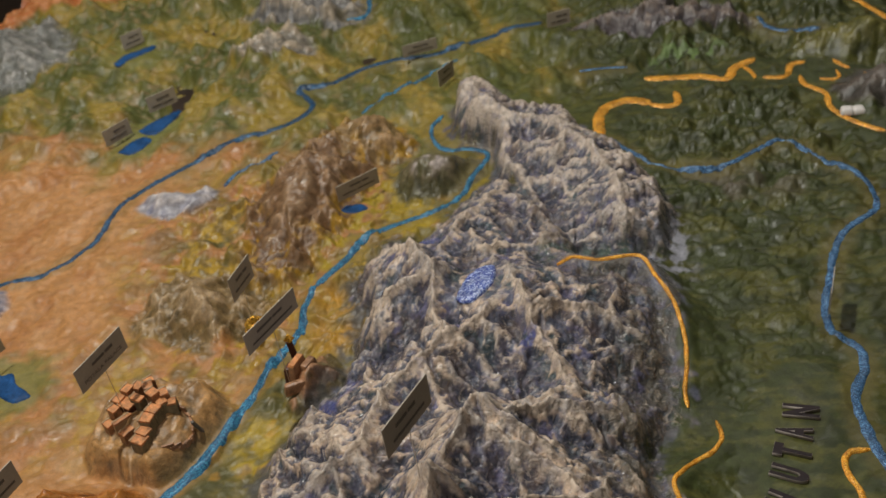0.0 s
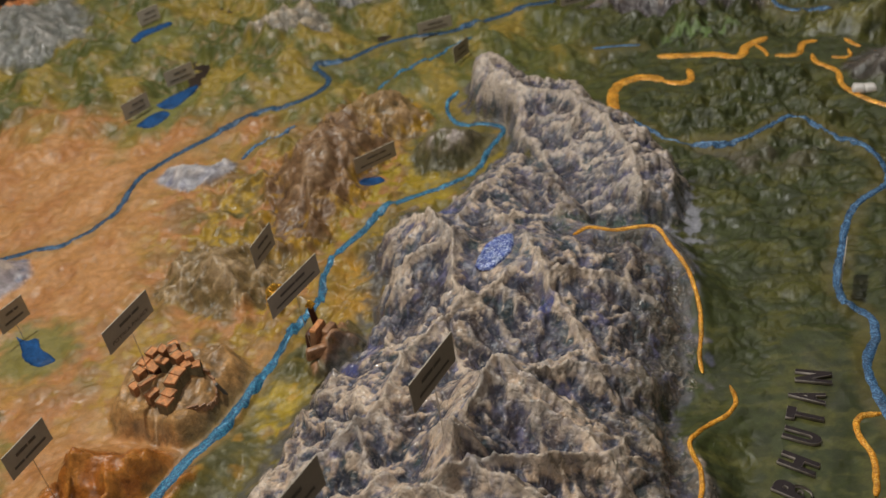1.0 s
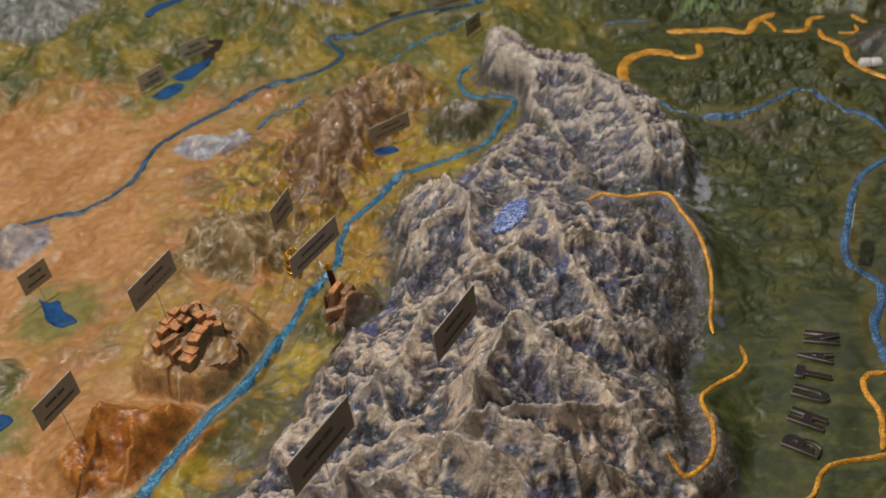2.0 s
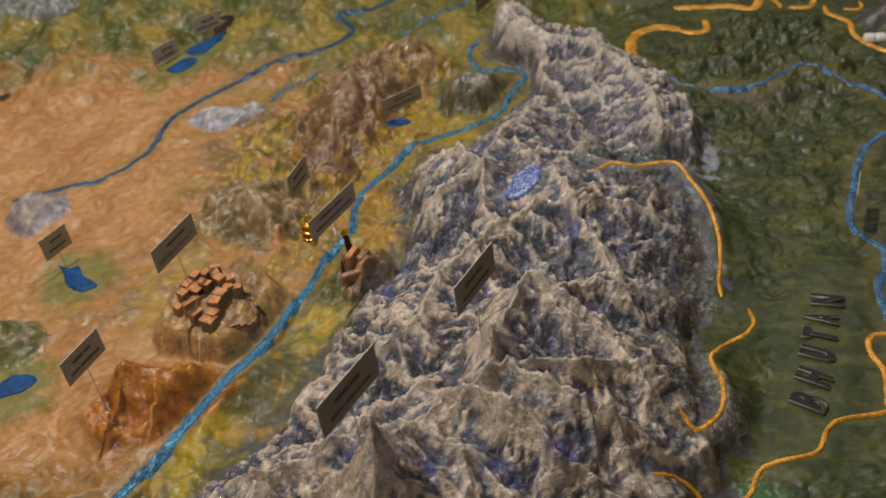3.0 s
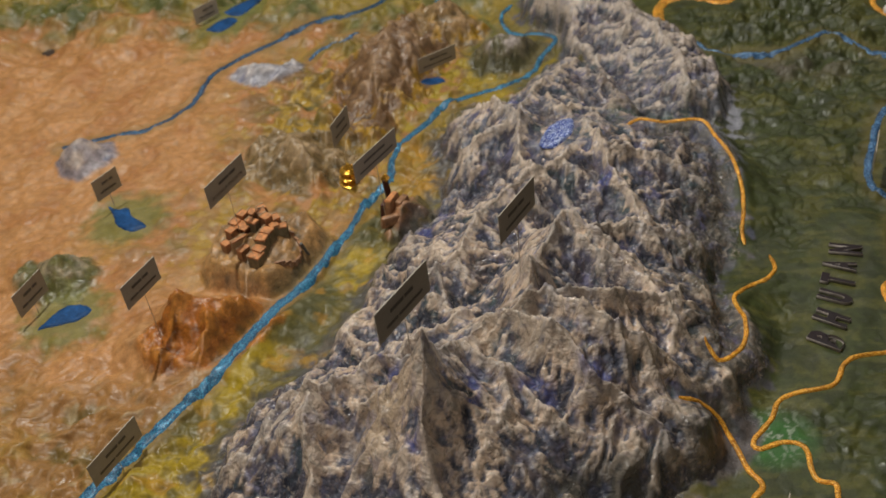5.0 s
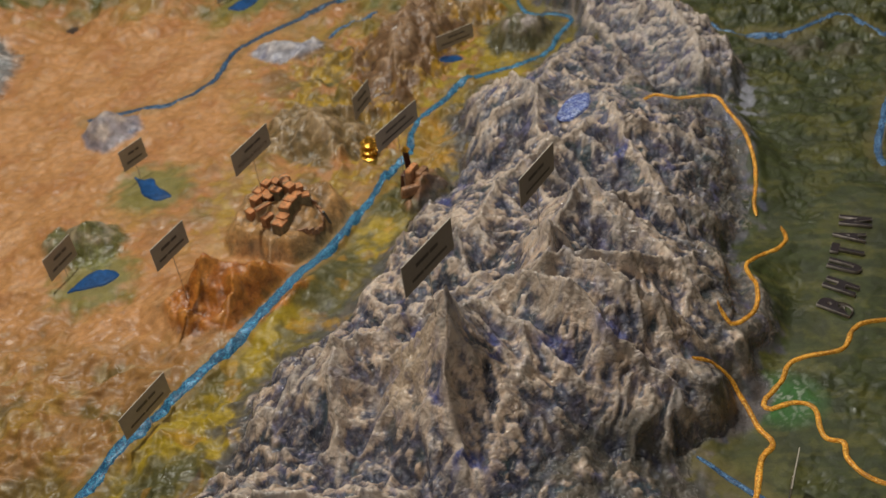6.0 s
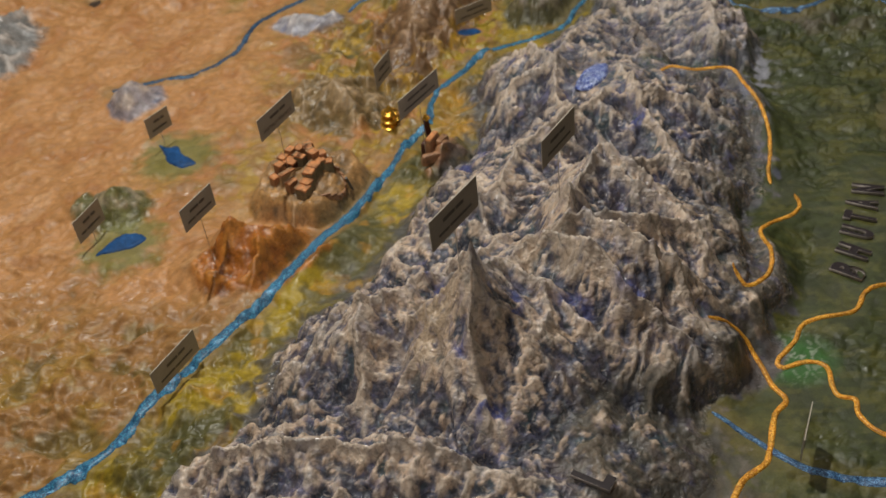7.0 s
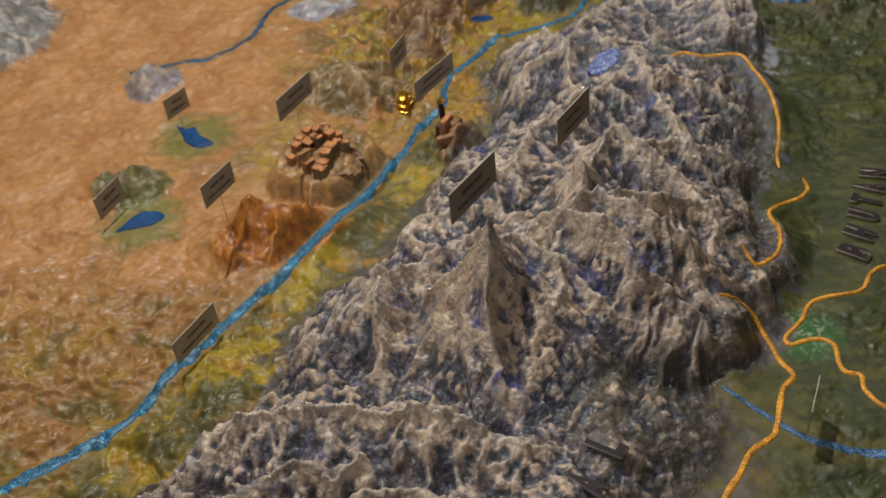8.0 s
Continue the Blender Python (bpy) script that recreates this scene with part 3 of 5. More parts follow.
        z += np.maximum(body, m * top) + m * (
                  (0.020 if key == "range" else 0.012) * (ribs - 0.25) + (0.45 + 0.55 * calm) * rough * ((0.010 if key == "range" else 0.012) * f["rock"] + 0.0036 * f["lump"] + 0.0032 * f["chip"]) + rough * (0.0018 * f["knob"] + 0.0016 * f["c4"] + 0.0012 * f["c5"]) + 0.0005 * f["c3"] + 0.0003 * f["c6"])
        f[key + "_m"] = m
    rolling = np.clip(bump_at(x, y, -0.36, 1.30, 0.30, 0.42, 12) * 2, 0, 1) * (1 - f['range_m'])
    z += rolling * (0.016 * f['rock'] + 0.005 * f['lump'] + 0.002 * f['knob'])
    z += smooth(-0.2, -0.35, x) * (1 - north) * (0.0045 * f['rock'] + 0.0018 * f['lump'])
    for name, (cx, cy, rx, ry, turn, h, rough) in HILLS.items():
        b = bump_at(wx, wy, cx, cy, rx, ry, turn)
        f[name] = b
        if name == "palace_hill":
            shape = 0.70 * smooth(0.02, 0.30, b) + 0.30 * terraced(smooth(0.30, 0.85, b), 2)
        elif name == "orange_hill":
            shape = np.clip(peaked(sx, sy, ORANGE_CRESTS) / h, 0, 1.2)
        else:
            shape = smooth(0, 1.15, b) * 1.15
        z = np.maximum(z, z * (1 - b) + h * shape) + smooth(0, 0.2, b) * rough * (0.018 * f["rock"] + 0.0055 * f["lump"] + 0.0022 * f["knob"])
    wet = np.full(x.shape, 9.0)
    for line in WATER_LINES:
        mask = boxed(line, x, y, 0.05)
        if mask.any():
            d, _ = along(x[mask], y[mask], line)
            wet[mask] = np.minimum(wet[mask], d)
    f["wet"] = wet
    calm = smooth(0.008, 0.035, wet)
    z = z * calm + (1 - calm) * np.clip(z, -0.002, 0.006)
    road = np.full(x.shape, 9.0)
    for line in BORDER_LINES:
        mask = boxed(line, x, y, 0.06)
        if mask.any():
            d, lev = along(x[mask], y[mask], line)
            road[mask] = np.minimum(road[mask], d)
            w = 1 - smooth(0.006, 0.045 + 0.02 * smooth(0.02, -0.02, f["range"][mask]), d)
            z[mask] = z[mask] * (1 - w) + w * (lev + 0.25 * (z[mask] - lev) * smooth(0.004, 0.02, d))
    f["road"] = road
    flat = 1 - smooth(0.03, 0.07, along(x, y, [(0.235, 0.62), (0.258, 0.6735), (0.286, 0.750), (0.321, 0.843), (0.34, 0.89)])[0])
    z = z * (1 - flat) + flat * (0.004 + 0.0007 * f["lump"])
    for (cx, cy, r, lev) in BASINS:
        w = 1 - smooth(0.75 * r, 1.7 * r, np.hypot(x - cx, y - cy))
        z = z * (1 - w) + w * lev
    return z, f


# hollows that hold ponds: centre, radius, level
BASINS = [(-0.745, 1.006, 0.042, 0.0), (-0.768, 0.782, 0.04, 0.0), (-0.725, 1.642, 0.035, 0.0), (-0.70, 1.708, 0.035, 0.0), (-0.826, 2.03, 0.04, 0.004), (-0.275, 1.362, 0.024, 0.002), (-0.060, 1.010, 0.034, 0.108)]


def ground_at(x, y):
    z, _ = relief(np.array([float(x)]), np.array([float(y)]))
    return float(z[0])


# ---- the painting ----
def blend(c, weight, colour):
    w = np.clip(weight, 0, 1)[..., None]
    return c * (1 - w) + w * np.array(colour)


def painting(x, y, z, f):
    """Brushed colours of the model, with shade painted into creases and hollows."""
    c2, mid = f["c2"], f["mid"]
    patch, dab, dab2 = fbm(x, y, 11, 500, 3), fbm(x, y, 42, 510, 3), fbm(x + 3, y, 42, 530, 3)
    fine, fine2 = fbm(x, y, 120, 570, 3), fbm(x, y, 95, 580, 3)
    streak = fbm(x * 0.4 + y * 0.2, y * 1.6, 30, 520, 3)
    c = np.zeros(x.shape + (3,)) + np.array((0.415, 0.200, 0.070))
    c = blend(c, smooth(-0.1, 0.5, patch) * 0.6, (0.50, 0.245, 0.095))
    c = blend(c, smooth(0.25, 0.6, fbm(x, y, 24, 505, 3)) * 0.4, (0.55, 0.32, 0.16))
    c = blend(c, smooth(0.1, 0.6, -patch + 0.3 * dab2) * 0.5, (0.36, 0.145, 0.05))
    # ochre and olive country towards the near left
    low = smooth(0.74, 0.52, y + 0.10 * patch) * smooth(-0.1, -0.4, x)
    c = blend(c, low * 0.8, (0.27, 0.14, 0.042))
    c = blend(c, low * smooth(-0.1, 0.6, patch + 0.5 * dab) * 0.75, (0.30, 0.18, 0.024))
    c = blend(c, low * smooth(0.1, 0.7, -mid + 0.4 * dab2 - 0.3 * f["rock"]) * 0.8, (0.14, 0.10, 0.028))
    c = blend(c, smooth(0.45, 0.25, y) * smooth(-0.1, -0.5, x) * smooth(-0.2, 0.6, dab + patch) * 0.7, (0.17, 0.13, 0.03))
    c = blend(c, low * smooth(0.3, 0.8, dab) * 0.45, (0.46, 0.37, 0.23))
    # olive strip along the long river and up to the range
    strip = smooth(-0.02, 0.03, x - np.interp(y, (0.2, 0.4, 0.6, 0.8, 1.0, 1.1, 1.3), (-0.80, -0.645, -0.545, -0.435, -0.36, -0.325, -0.23)))
    c = blend(c, strip, (0.150, 0.118, 0.028))
    c = blend(c, strip * smooth(-0.1, 0.55, patch + 0.5 * dab) * 0.9, (0.37, 0.255, 0.018))
    c = blend(c, strip * smooth(0.1, 0.7, -patch + 0.5 * dab2) * 0.8, (0.075, 0.075, 0.03))
    c = blend(c, strip * smooth(0.2, 0.6, fbm(x, y, 20, 598, 3) + 0.3 * dab) * 0.55, (0.40, 0.20, 0.025))
    c = blend(c, strip * smooth(0.4, 0.65, dab2 + 0.2 * fine) * 0.3, (0.30, 0.27, 0.17))
    c = blend(c, bump_at(x, y, -0.285, 1.09, 0.06, 0.10, 10) * 2.2, (0.42, 0.22, 0.028))
    c = blend(c, bump_at(x, y, -0.26, 1.12, 0.05, 0.06) * 1.6 * smooth(-0.2, 0.3, dab), (0.16, 0.13, 0.04))
    # olive belt beside the brown hill and the palace
    belt = bump_at(x, y, -0.43, 1.28, 0.26, 0.34, 12) * 1.8 + bump_at(x, y, -0.56, 0.97, 0.28, 0.16, 10) * 0.9
    c = blend(c, belt * smooth(-0.4, 0.3, patch) * 0.9, (0.205, 0.135, 0.035))
    c = blend(c, belt * smooth(0.05, 0.4, dab + 0.5 * patch), (0.36, 0.225, 0.03))
    c = blend(c, belt * smooth(0.0, 0.6, mid - 0.5 * patch) * 0.75, (0.105, 0.088, 0.028))
    # green and yellow north
    north = smooth(1.48, 1.66, y - 0.22 * np.clip(-x - 0.45, -0.6, 0.5) + 0.10 * patch)
    c = blend(c, north, (0.125, 0.120, 0.028))
    c = blend(c, north * smooth(-0.15, 0.6, fbm(x * 1.3 + y * 0.5, y * 0.55 - x * 0.3, 9, 560, 4) + 0.25 * dab - 0.25 * smooth(-0.3, 0.1, x)) * 0.85, (0.30, 0.205, 0.035))
    c = blend(c, north * smooth(-0.1, 0.6, -fbm(x * 1.3 + y * 0.5, y * 0.55 - x * 0.3, 9, 560, 4) + 0.3 * dab2) * 0.85, (0.066, 0.078, 0.02))
    c = blend(c, north * smooth(0.1, 0.8, dab2 + 0.4 * patch) * 0.55 * smooth(-0.1, -0.5, x), (0.33, 0.23, 0.11))
    for cx, cy, r in ((-0.235, 1.38, 0.12), (-0.33, 1.25, 0.1), (-0.28, 1.34, 0.07)):
        c = blend(c, bump_at(x, y, cx, cy, r, r) * 1.6 * smooth(-0.4, 0.2, dab), (0.31, 0.215, 0.018))
    # dark green east
    east = smooth(0.0, 0.14, x + 0.05 * patch - 0.05 * smooth(0.9, 1.4, y))
    c = blend(c, east, (0.053, 0.063, 0.021))
    c = blend(c, east * smooth(-0.1, 0.45, patch + 0.35 * streak) * 0.75, (0.088, 0.086, 0.020))
    c = blend(c, east * smooth(0.1, 0.6, fbm(x, y * 0.8, 16, 595, 3) + 0.3 * dab) * 0.6, (0.030, 0.036, 0.016))
    c = blend(c, east * smooth(0.1, 0.5, dab2 - 0.3 * patch) * 0.6, (0.032, 0.038, 0.014))
    c = blend(c, east * smooth(1.3, 1.6, y) * smooth(-0.1, 0.35, mid) * 0.6, (0.045, 0.050, 0.014))
    c = blend(c, east * smooth(0.15, 0.5, streak + 0.3 * fine) * 0.45, (0.125, 0.118, 0.032))
    c = blend(c, east * smooth(0.2, 0.5, fine2) * 0.35, (0.030, 0.034, 0.012))
    c = blend(c, bump_at(x, y, 0.165, 0.525, 0.06, 0.05) * 2, (0.035, 0.115, 0.022))
    c = blend(c, bump_at(x, y, 0.17, 0.535, 0.05, 0.06) * 1.6 * smooth(0.12, 0.5, fine + 0.5 * dab) * 0.6, (0.33, 0.37, 0.28))
    c = blend(c, bump_at(x, y, 0.34, 1.33, 0.16, 0.07) * 1.2 * smooth(-0.3, 0.3, patch), (0.115, 0.098, 0.07))
    c = blend(c, bump_at(x, y, 0.33, 1.77, 0.10, 0.05) * 1.6 * smooth(0.0, 0.3, dab), (0.14, 0.20, 0.07))
    # hills
    for name, tones in HILL_TONES.items():
        w = smooth(0.02, 0.22, f[name] + 0.06 * dab) * smooth(0.0, 0.02, f[name])
        a, b, d = tones
        c = blend(c, w, a)
        # lighter tone on raised parts, darker in hollows: shade put into the colour
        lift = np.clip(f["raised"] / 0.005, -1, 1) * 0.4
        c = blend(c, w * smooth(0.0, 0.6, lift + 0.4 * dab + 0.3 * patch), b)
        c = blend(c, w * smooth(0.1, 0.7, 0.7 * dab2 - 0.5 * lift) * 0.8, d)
    gold = np.maximum(f["brown_hill"], f["brown_spur"])
    c = blend(c, smooth(0.0, 0.15, gold) * smooth(0.6, 0.2, gold) * smooth(0.05, 0.4, dab) * 0.9, (0.36, 0.20, 0.015))
    c = blend(c, smooth(0.55, 0.8, f['speckled_hill']) * smooth(-0.1, 0.3, dab), (0.42, 0.36, 0.33))
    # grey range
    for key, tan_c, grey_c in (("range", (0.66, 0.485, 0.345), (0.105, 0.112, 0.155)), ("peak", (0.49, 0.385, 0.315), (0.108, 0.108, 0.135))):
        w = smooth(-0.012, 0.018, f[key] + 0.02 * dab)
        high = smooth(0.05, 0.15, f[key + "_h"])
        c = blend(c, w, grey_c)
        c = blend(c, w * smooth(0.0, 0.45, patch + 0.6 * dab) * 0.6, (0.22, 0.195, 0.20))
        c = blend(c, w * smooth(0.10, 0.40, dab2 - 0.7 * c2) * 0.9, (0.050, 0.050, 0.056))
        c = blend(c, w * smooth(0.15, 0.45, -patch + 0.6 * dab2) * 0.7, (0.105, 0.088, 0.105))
        # dry-brushed tan on crests; creases and valley floors get painted-in shade
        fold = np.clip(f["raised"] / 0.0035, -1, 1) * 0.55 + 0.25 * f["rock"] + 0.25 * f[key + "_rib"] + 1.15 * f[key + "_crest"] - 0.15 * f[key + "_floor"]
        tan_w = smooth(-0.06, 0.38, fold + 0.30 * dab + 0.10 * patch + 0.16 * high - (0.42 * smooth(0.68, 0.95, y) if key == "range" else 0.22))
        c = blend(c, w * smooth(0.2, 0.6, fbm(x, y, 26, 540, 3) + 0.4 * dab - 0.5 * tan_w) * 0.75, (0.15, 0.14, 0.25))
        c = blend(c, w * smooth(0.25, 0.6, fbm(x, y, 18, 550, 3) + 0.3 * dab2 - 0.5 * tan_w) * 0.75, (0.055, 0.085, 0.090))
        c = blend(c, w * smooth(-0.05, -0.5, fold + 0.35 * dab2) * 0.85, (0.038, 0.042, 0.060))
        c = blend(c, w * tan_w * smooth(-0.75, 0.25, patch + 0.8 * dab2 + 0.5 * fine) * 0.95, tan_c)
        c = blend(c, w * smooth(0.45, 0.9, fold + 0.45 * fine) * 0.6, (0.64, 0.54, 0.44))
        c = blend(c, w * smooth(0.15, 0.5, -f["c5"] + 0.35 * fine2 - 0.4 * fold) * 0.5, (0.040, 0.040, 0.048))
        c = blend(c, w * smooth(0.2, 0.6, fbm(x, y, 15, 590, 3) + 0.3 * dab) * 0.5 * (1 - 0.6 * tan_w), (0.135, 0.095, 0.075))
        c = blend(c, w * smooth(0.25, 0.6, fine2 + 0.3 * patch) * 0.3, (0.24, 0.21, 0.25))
    for cx, cy, rx, ry in ((-0.245, 0.90, 0.04, 0.035), (0.0, 0.915, 0.035, 0.025), (-0.15, 1.17, 0.04, 0.035), (-0.285, 0.545, 0.045, 0.03), (-0.225, 0.425, 0.012, 0.04), (-0.165, 0.47, 0.012, 0.04), (-0.10, 0.50, 0.03, 0.02), (-0.03, 0.515, 0.03, 0.02), (-0.19, 0.36, 0.03, 0.02), (-0.26, 0.875, 0.04, 0.04)):
        c = blend(c, bump_at(x, y, cx, cy, rx, ry) * 1.7 * smooth(-0.15, 0.3, dab), (0.085, 0.095, 0.24))
    # extra tan on the summit's left face, painted as if lit
    c = blend(c, bump_at(x, y, -0.262, 0.462, 0.055, 0.06) * 1.6 * smooth(-0.6, 0.0, dab), (0.47, 0.35, 0.24))
    c = blend(c, smooth(0.0, 0.3, bump_at(x, y, -0.11, 0.565, 0.07, 0.04, -30)) * 0.7 * smooth(-0.4, 0.2, dab), (0.46, 0.36, 0.265))
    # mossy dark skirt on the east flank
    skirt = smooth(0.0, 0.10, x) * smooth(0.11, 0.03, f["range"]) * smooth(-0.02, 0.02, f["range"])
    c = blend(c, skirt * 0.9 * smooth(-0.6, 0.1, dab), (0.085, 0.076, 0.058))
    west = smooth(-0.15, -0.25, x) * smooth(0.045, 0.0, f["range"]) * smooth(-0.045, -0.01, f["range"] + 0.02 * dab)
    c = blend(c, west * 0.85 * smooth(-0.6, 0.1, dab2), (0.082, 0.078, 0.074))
    foot = f["foot"]
    c = blend(c, foot * 0.85 * smooth(-0.5, 0.1, dab), (0.085, 0.078, 0.060))
    c = blend(c, foot * 0.7 * smooth(0.1, 0.4, dab2), (0.15, 0.125, 0.10))
    snow = bump_at(x, y, 0.205, 1.17, 0.06, 0.11, -10)
    c = blend(c, snow * 1.8 * smooth(-0.1, 0.3, dab), (0.26, 0.26, 0.29))
    c = blend(c, bump_at(x, y, 0.10, 1.14, 0.11, 0.035, 5) * 2 * smooth(-0.3, 0.2, dab2), (0.055, 0.085, 0.070))
    # banks of ponds
    for cx, cy, r, lev in BASINS[:3] + BASINS[3:5]:
        ring = np.hypot(x - cx, y - cy)
        c = blend(c, (1 - smooth(1.0 * r, 2.1 * r, ring + 0.02 * dab)) * 0.85, (0.165, 0.16, 0.04))
    c = blend(c, (1 - smooth(0.01, 0.028, f["wet"] + 0.008 * dab)) * 0.4 * (1 - smooth(-0.01, 0.02, f["range"])), (0.16, 0.12, 0.03))
    return np.clip(c, 0.008, 0.85)


# base, raised and hollow tone of each hill; the hollow tone paints shade
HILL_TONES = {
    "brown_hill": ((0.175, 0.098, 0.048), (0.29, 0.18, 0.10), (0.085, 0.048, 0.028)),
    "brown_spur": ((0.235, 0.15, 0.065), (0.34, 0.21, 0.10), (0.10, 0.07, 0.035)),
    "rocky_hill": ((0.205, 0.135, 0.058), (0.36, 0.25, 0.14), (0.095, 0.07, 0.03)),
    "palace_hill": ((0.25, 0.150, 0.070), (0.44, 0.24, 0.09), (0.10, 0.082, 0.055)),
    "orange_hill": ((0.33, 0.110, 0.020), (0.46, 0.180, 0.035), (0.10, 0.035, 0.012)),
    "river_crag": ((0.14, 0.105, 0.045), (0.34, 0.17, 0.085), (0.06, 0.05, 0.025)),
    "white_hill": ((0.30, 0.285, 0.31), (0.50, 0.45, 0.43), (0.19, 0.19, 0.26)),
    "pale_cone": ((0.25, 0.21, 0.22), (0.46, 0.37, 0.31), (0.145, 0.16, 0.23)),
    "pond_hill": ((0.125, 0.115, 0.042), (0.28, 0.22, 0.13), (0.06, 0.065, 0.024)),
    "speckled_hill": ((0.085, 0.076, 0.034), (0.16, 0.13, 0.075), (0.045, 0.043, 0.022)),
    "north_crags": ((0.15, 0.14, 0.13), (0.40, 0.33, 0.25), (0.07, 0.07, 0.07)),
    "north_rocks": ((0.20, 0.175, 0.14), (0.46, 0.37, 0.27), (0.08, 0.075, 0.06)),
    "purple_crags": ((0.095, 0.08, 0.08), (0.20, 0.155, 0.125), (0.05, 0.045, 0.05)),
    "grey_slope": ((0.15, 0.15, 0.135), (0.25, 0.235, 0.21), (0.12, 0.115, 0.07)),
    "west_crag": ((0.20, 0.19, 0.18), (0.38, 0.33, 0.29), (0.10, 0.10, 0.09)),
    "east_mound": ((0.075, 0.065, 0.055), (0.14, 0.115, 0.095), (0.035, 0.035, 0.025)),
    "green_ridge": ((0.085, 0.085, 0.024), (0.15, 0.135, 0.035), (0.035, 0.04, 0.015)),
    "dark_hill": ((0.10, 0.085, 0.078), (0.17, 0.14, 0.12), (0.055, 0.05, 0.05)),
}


# ---- mesh helpers ----
def mesh_object(name, verts, faces, mat, parent=None, colours=None, shade=True):
    me = bpy.data.meshes.new(name)
    v = np.asarray(verts, np.float32)
    q = np.asarray(faces, np.int32)
    me.vertices.add(len(v))
    me.vertices.foreach_set("co", v.ravel())
    me.loops.add(q.size)
    me.loops.foreach_set("vertex_index", q.ravel())
    me.polygons.add(len(q))
    me.polygons.foreach_set("loop_start", np.arange(0, q.size, q.shape[1], dtype=np.int32))
    me.polygons.foreach_set("use_smooth", np.full(len(q), shade))
    me.update(calc_edges=True)
    if colours is not None:
        layer = me.color_attributes.new("paint", "FLOAT_COLOR", "POINT")
        layer.data.foreach_set("color", np.c_[colours, np.ones(len(colours))][:, :4].astype(np.float32).ravel())
    me.materials.append(mat)
    ob = new(name, me)
    if parent:
        ob.parent = parent
    return ob


def part(name, bm, mat, parent=None, label="", flat=True):
    me = bpy.data.meshes.new(name)
    bm.normal_update()
    bm.to_mesh(me)
    bm.free()
    for m in (mat if isinstance(mat, (list, tuple)) else [mat]):
        me.materials.append(m)
    if not flat:
        for p in me.polygons:
            p.use_smooth = True
    ob = new(name, me)
    if parent:
        ob.parent = parent
    return tagged(ob, label) if label else ob


def block(sx, sy, sz, m=Matrix(), bevel=0.0, taper=1.0):
    """A box standing on z = 0, with narrowed top and bevelled edges."""
    bm = bmesh.new()
    bmesh.ops.create_cube(bm, size=1)
    for v in bm.verts:
        k = taper if v.co.z > 0 else 1.0
        v.co = Vector((v.co.x * sx * k, v.co.y * sy * k, (v.co.z + 0.5) * sz))
    if bevel:
        bmesh.ops.bevel(bm, geom=bm.edges[:], offset=bevel, segments=2, affect="EDGES", profile=0.6)
    bm.transform(m)
    return bm


def rod(r0, r1, h, m=Matrix(), sides=10):
    bm = bmesh.new()
    bmesh.ops.create_cone(bm, cap_ends=True, segments=sides, radius1=r0, radius2=r1, depth=h)
    bmesh.ops.translate(bm, vec=(0, 0, h / 2), verts=bm.verts[:])
    bm.transform(m)
    return bm


def joined(*parts):
    bm = bmesh.new()
    for p in parts:
        me = bpy.data.meshes.new("piece")
        p.to_mesh(me)
        p.free()
        bm.from_mesh(me)
        bpy.data.meshes.remove(me)
    return bm


# ---- terrain ----
def raised(z, r):
    """How far each point stands out from its surroundings."""
    out = z
    for axis in (0, 1):
        pad = [(r + 1, r) if a == axis else (0, 0) for a in (0, 1)]
        run = np.cumsum(np.pad(out, pad, mode="edge"), axis=axis)
        n = z.shape[axis]
        out = (np.take(run, np.arange(2 * r + 1, 2 * r + 1 + n), axis) - np.take(run, np.arange(n), axis)) / (2 * r + 1)
    return z - out


def edge_x(y):
    return -1.244 + 0.256 * (y - 2.305)


ys = [0.12]
while ys[-1] < 2.66:
    ys.append(ys[-1] + 0.0017 + 0.0018 * max(0.0, ys[-1] - 0.6))
ys = np.array(ys)
ss = np.concatenate([np.arange(0.0, 0.55, 0.005), np.arange(0.55, 1.12, 0.0030), np.arange(1.12, 1.96, 0.0018), np.arange(1.96, 2.33, 0.0040)])
SS, YY = np.meshgrid(ss, ys)
XX = SS + edge_x(YY)
ZZ, FF = relief(XX, YY)
# relief field by which the painting lightens crests and shades hollows
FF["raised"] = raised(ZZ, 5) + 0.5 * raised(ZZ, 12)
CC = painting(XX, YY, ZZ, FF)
# orange desert beyond the far green rim, and the worn outer edge of the model
far = smooth(0.0, 0.03, (YY - 2.237) - (XX + 1.219) * 0.5 + 0.03 * FF["mid"]) * smooth(-0.85, -0.97, XX)
CC = blend(CC, far, (0.42, 0.13, 0.035))
CC = blend(CC, far * smooth(0.0, 0.4, FF["c2"] + 0.2), (0.52, 0.22, 0.08))

rows_n, cols_n = XX.shape
REGIONS = ["great_range", "far_peak"] + list(HILLS)
label_at = np.zeros(XX.shape, np.int32)
for i, name in enumerate(HILLS):
    label_at[FF[name] > 0.06] = i + 3
label_at[FF["peak"] > 0.0] = 2
label_at[FF["range"] > 0.0] = 1
label_at[FF["dark_hill"] > 0.25] = 3 + list(HILLS).index("dark_hill")
ids = np.arange(rows_n * cols_n).reshape(rows_n, cols_n)
quads = np.stack([ids[:-1, :-1], ids[:-1, 1:], ids[1:, 1:], ids[1:, :-1]], -1).reshape(-1, 4)
face_label = label_at[:-1, :-1].reshape(-1)
points = np.stack([XX, YY, ZZ], -1).reshape(-1, 3)
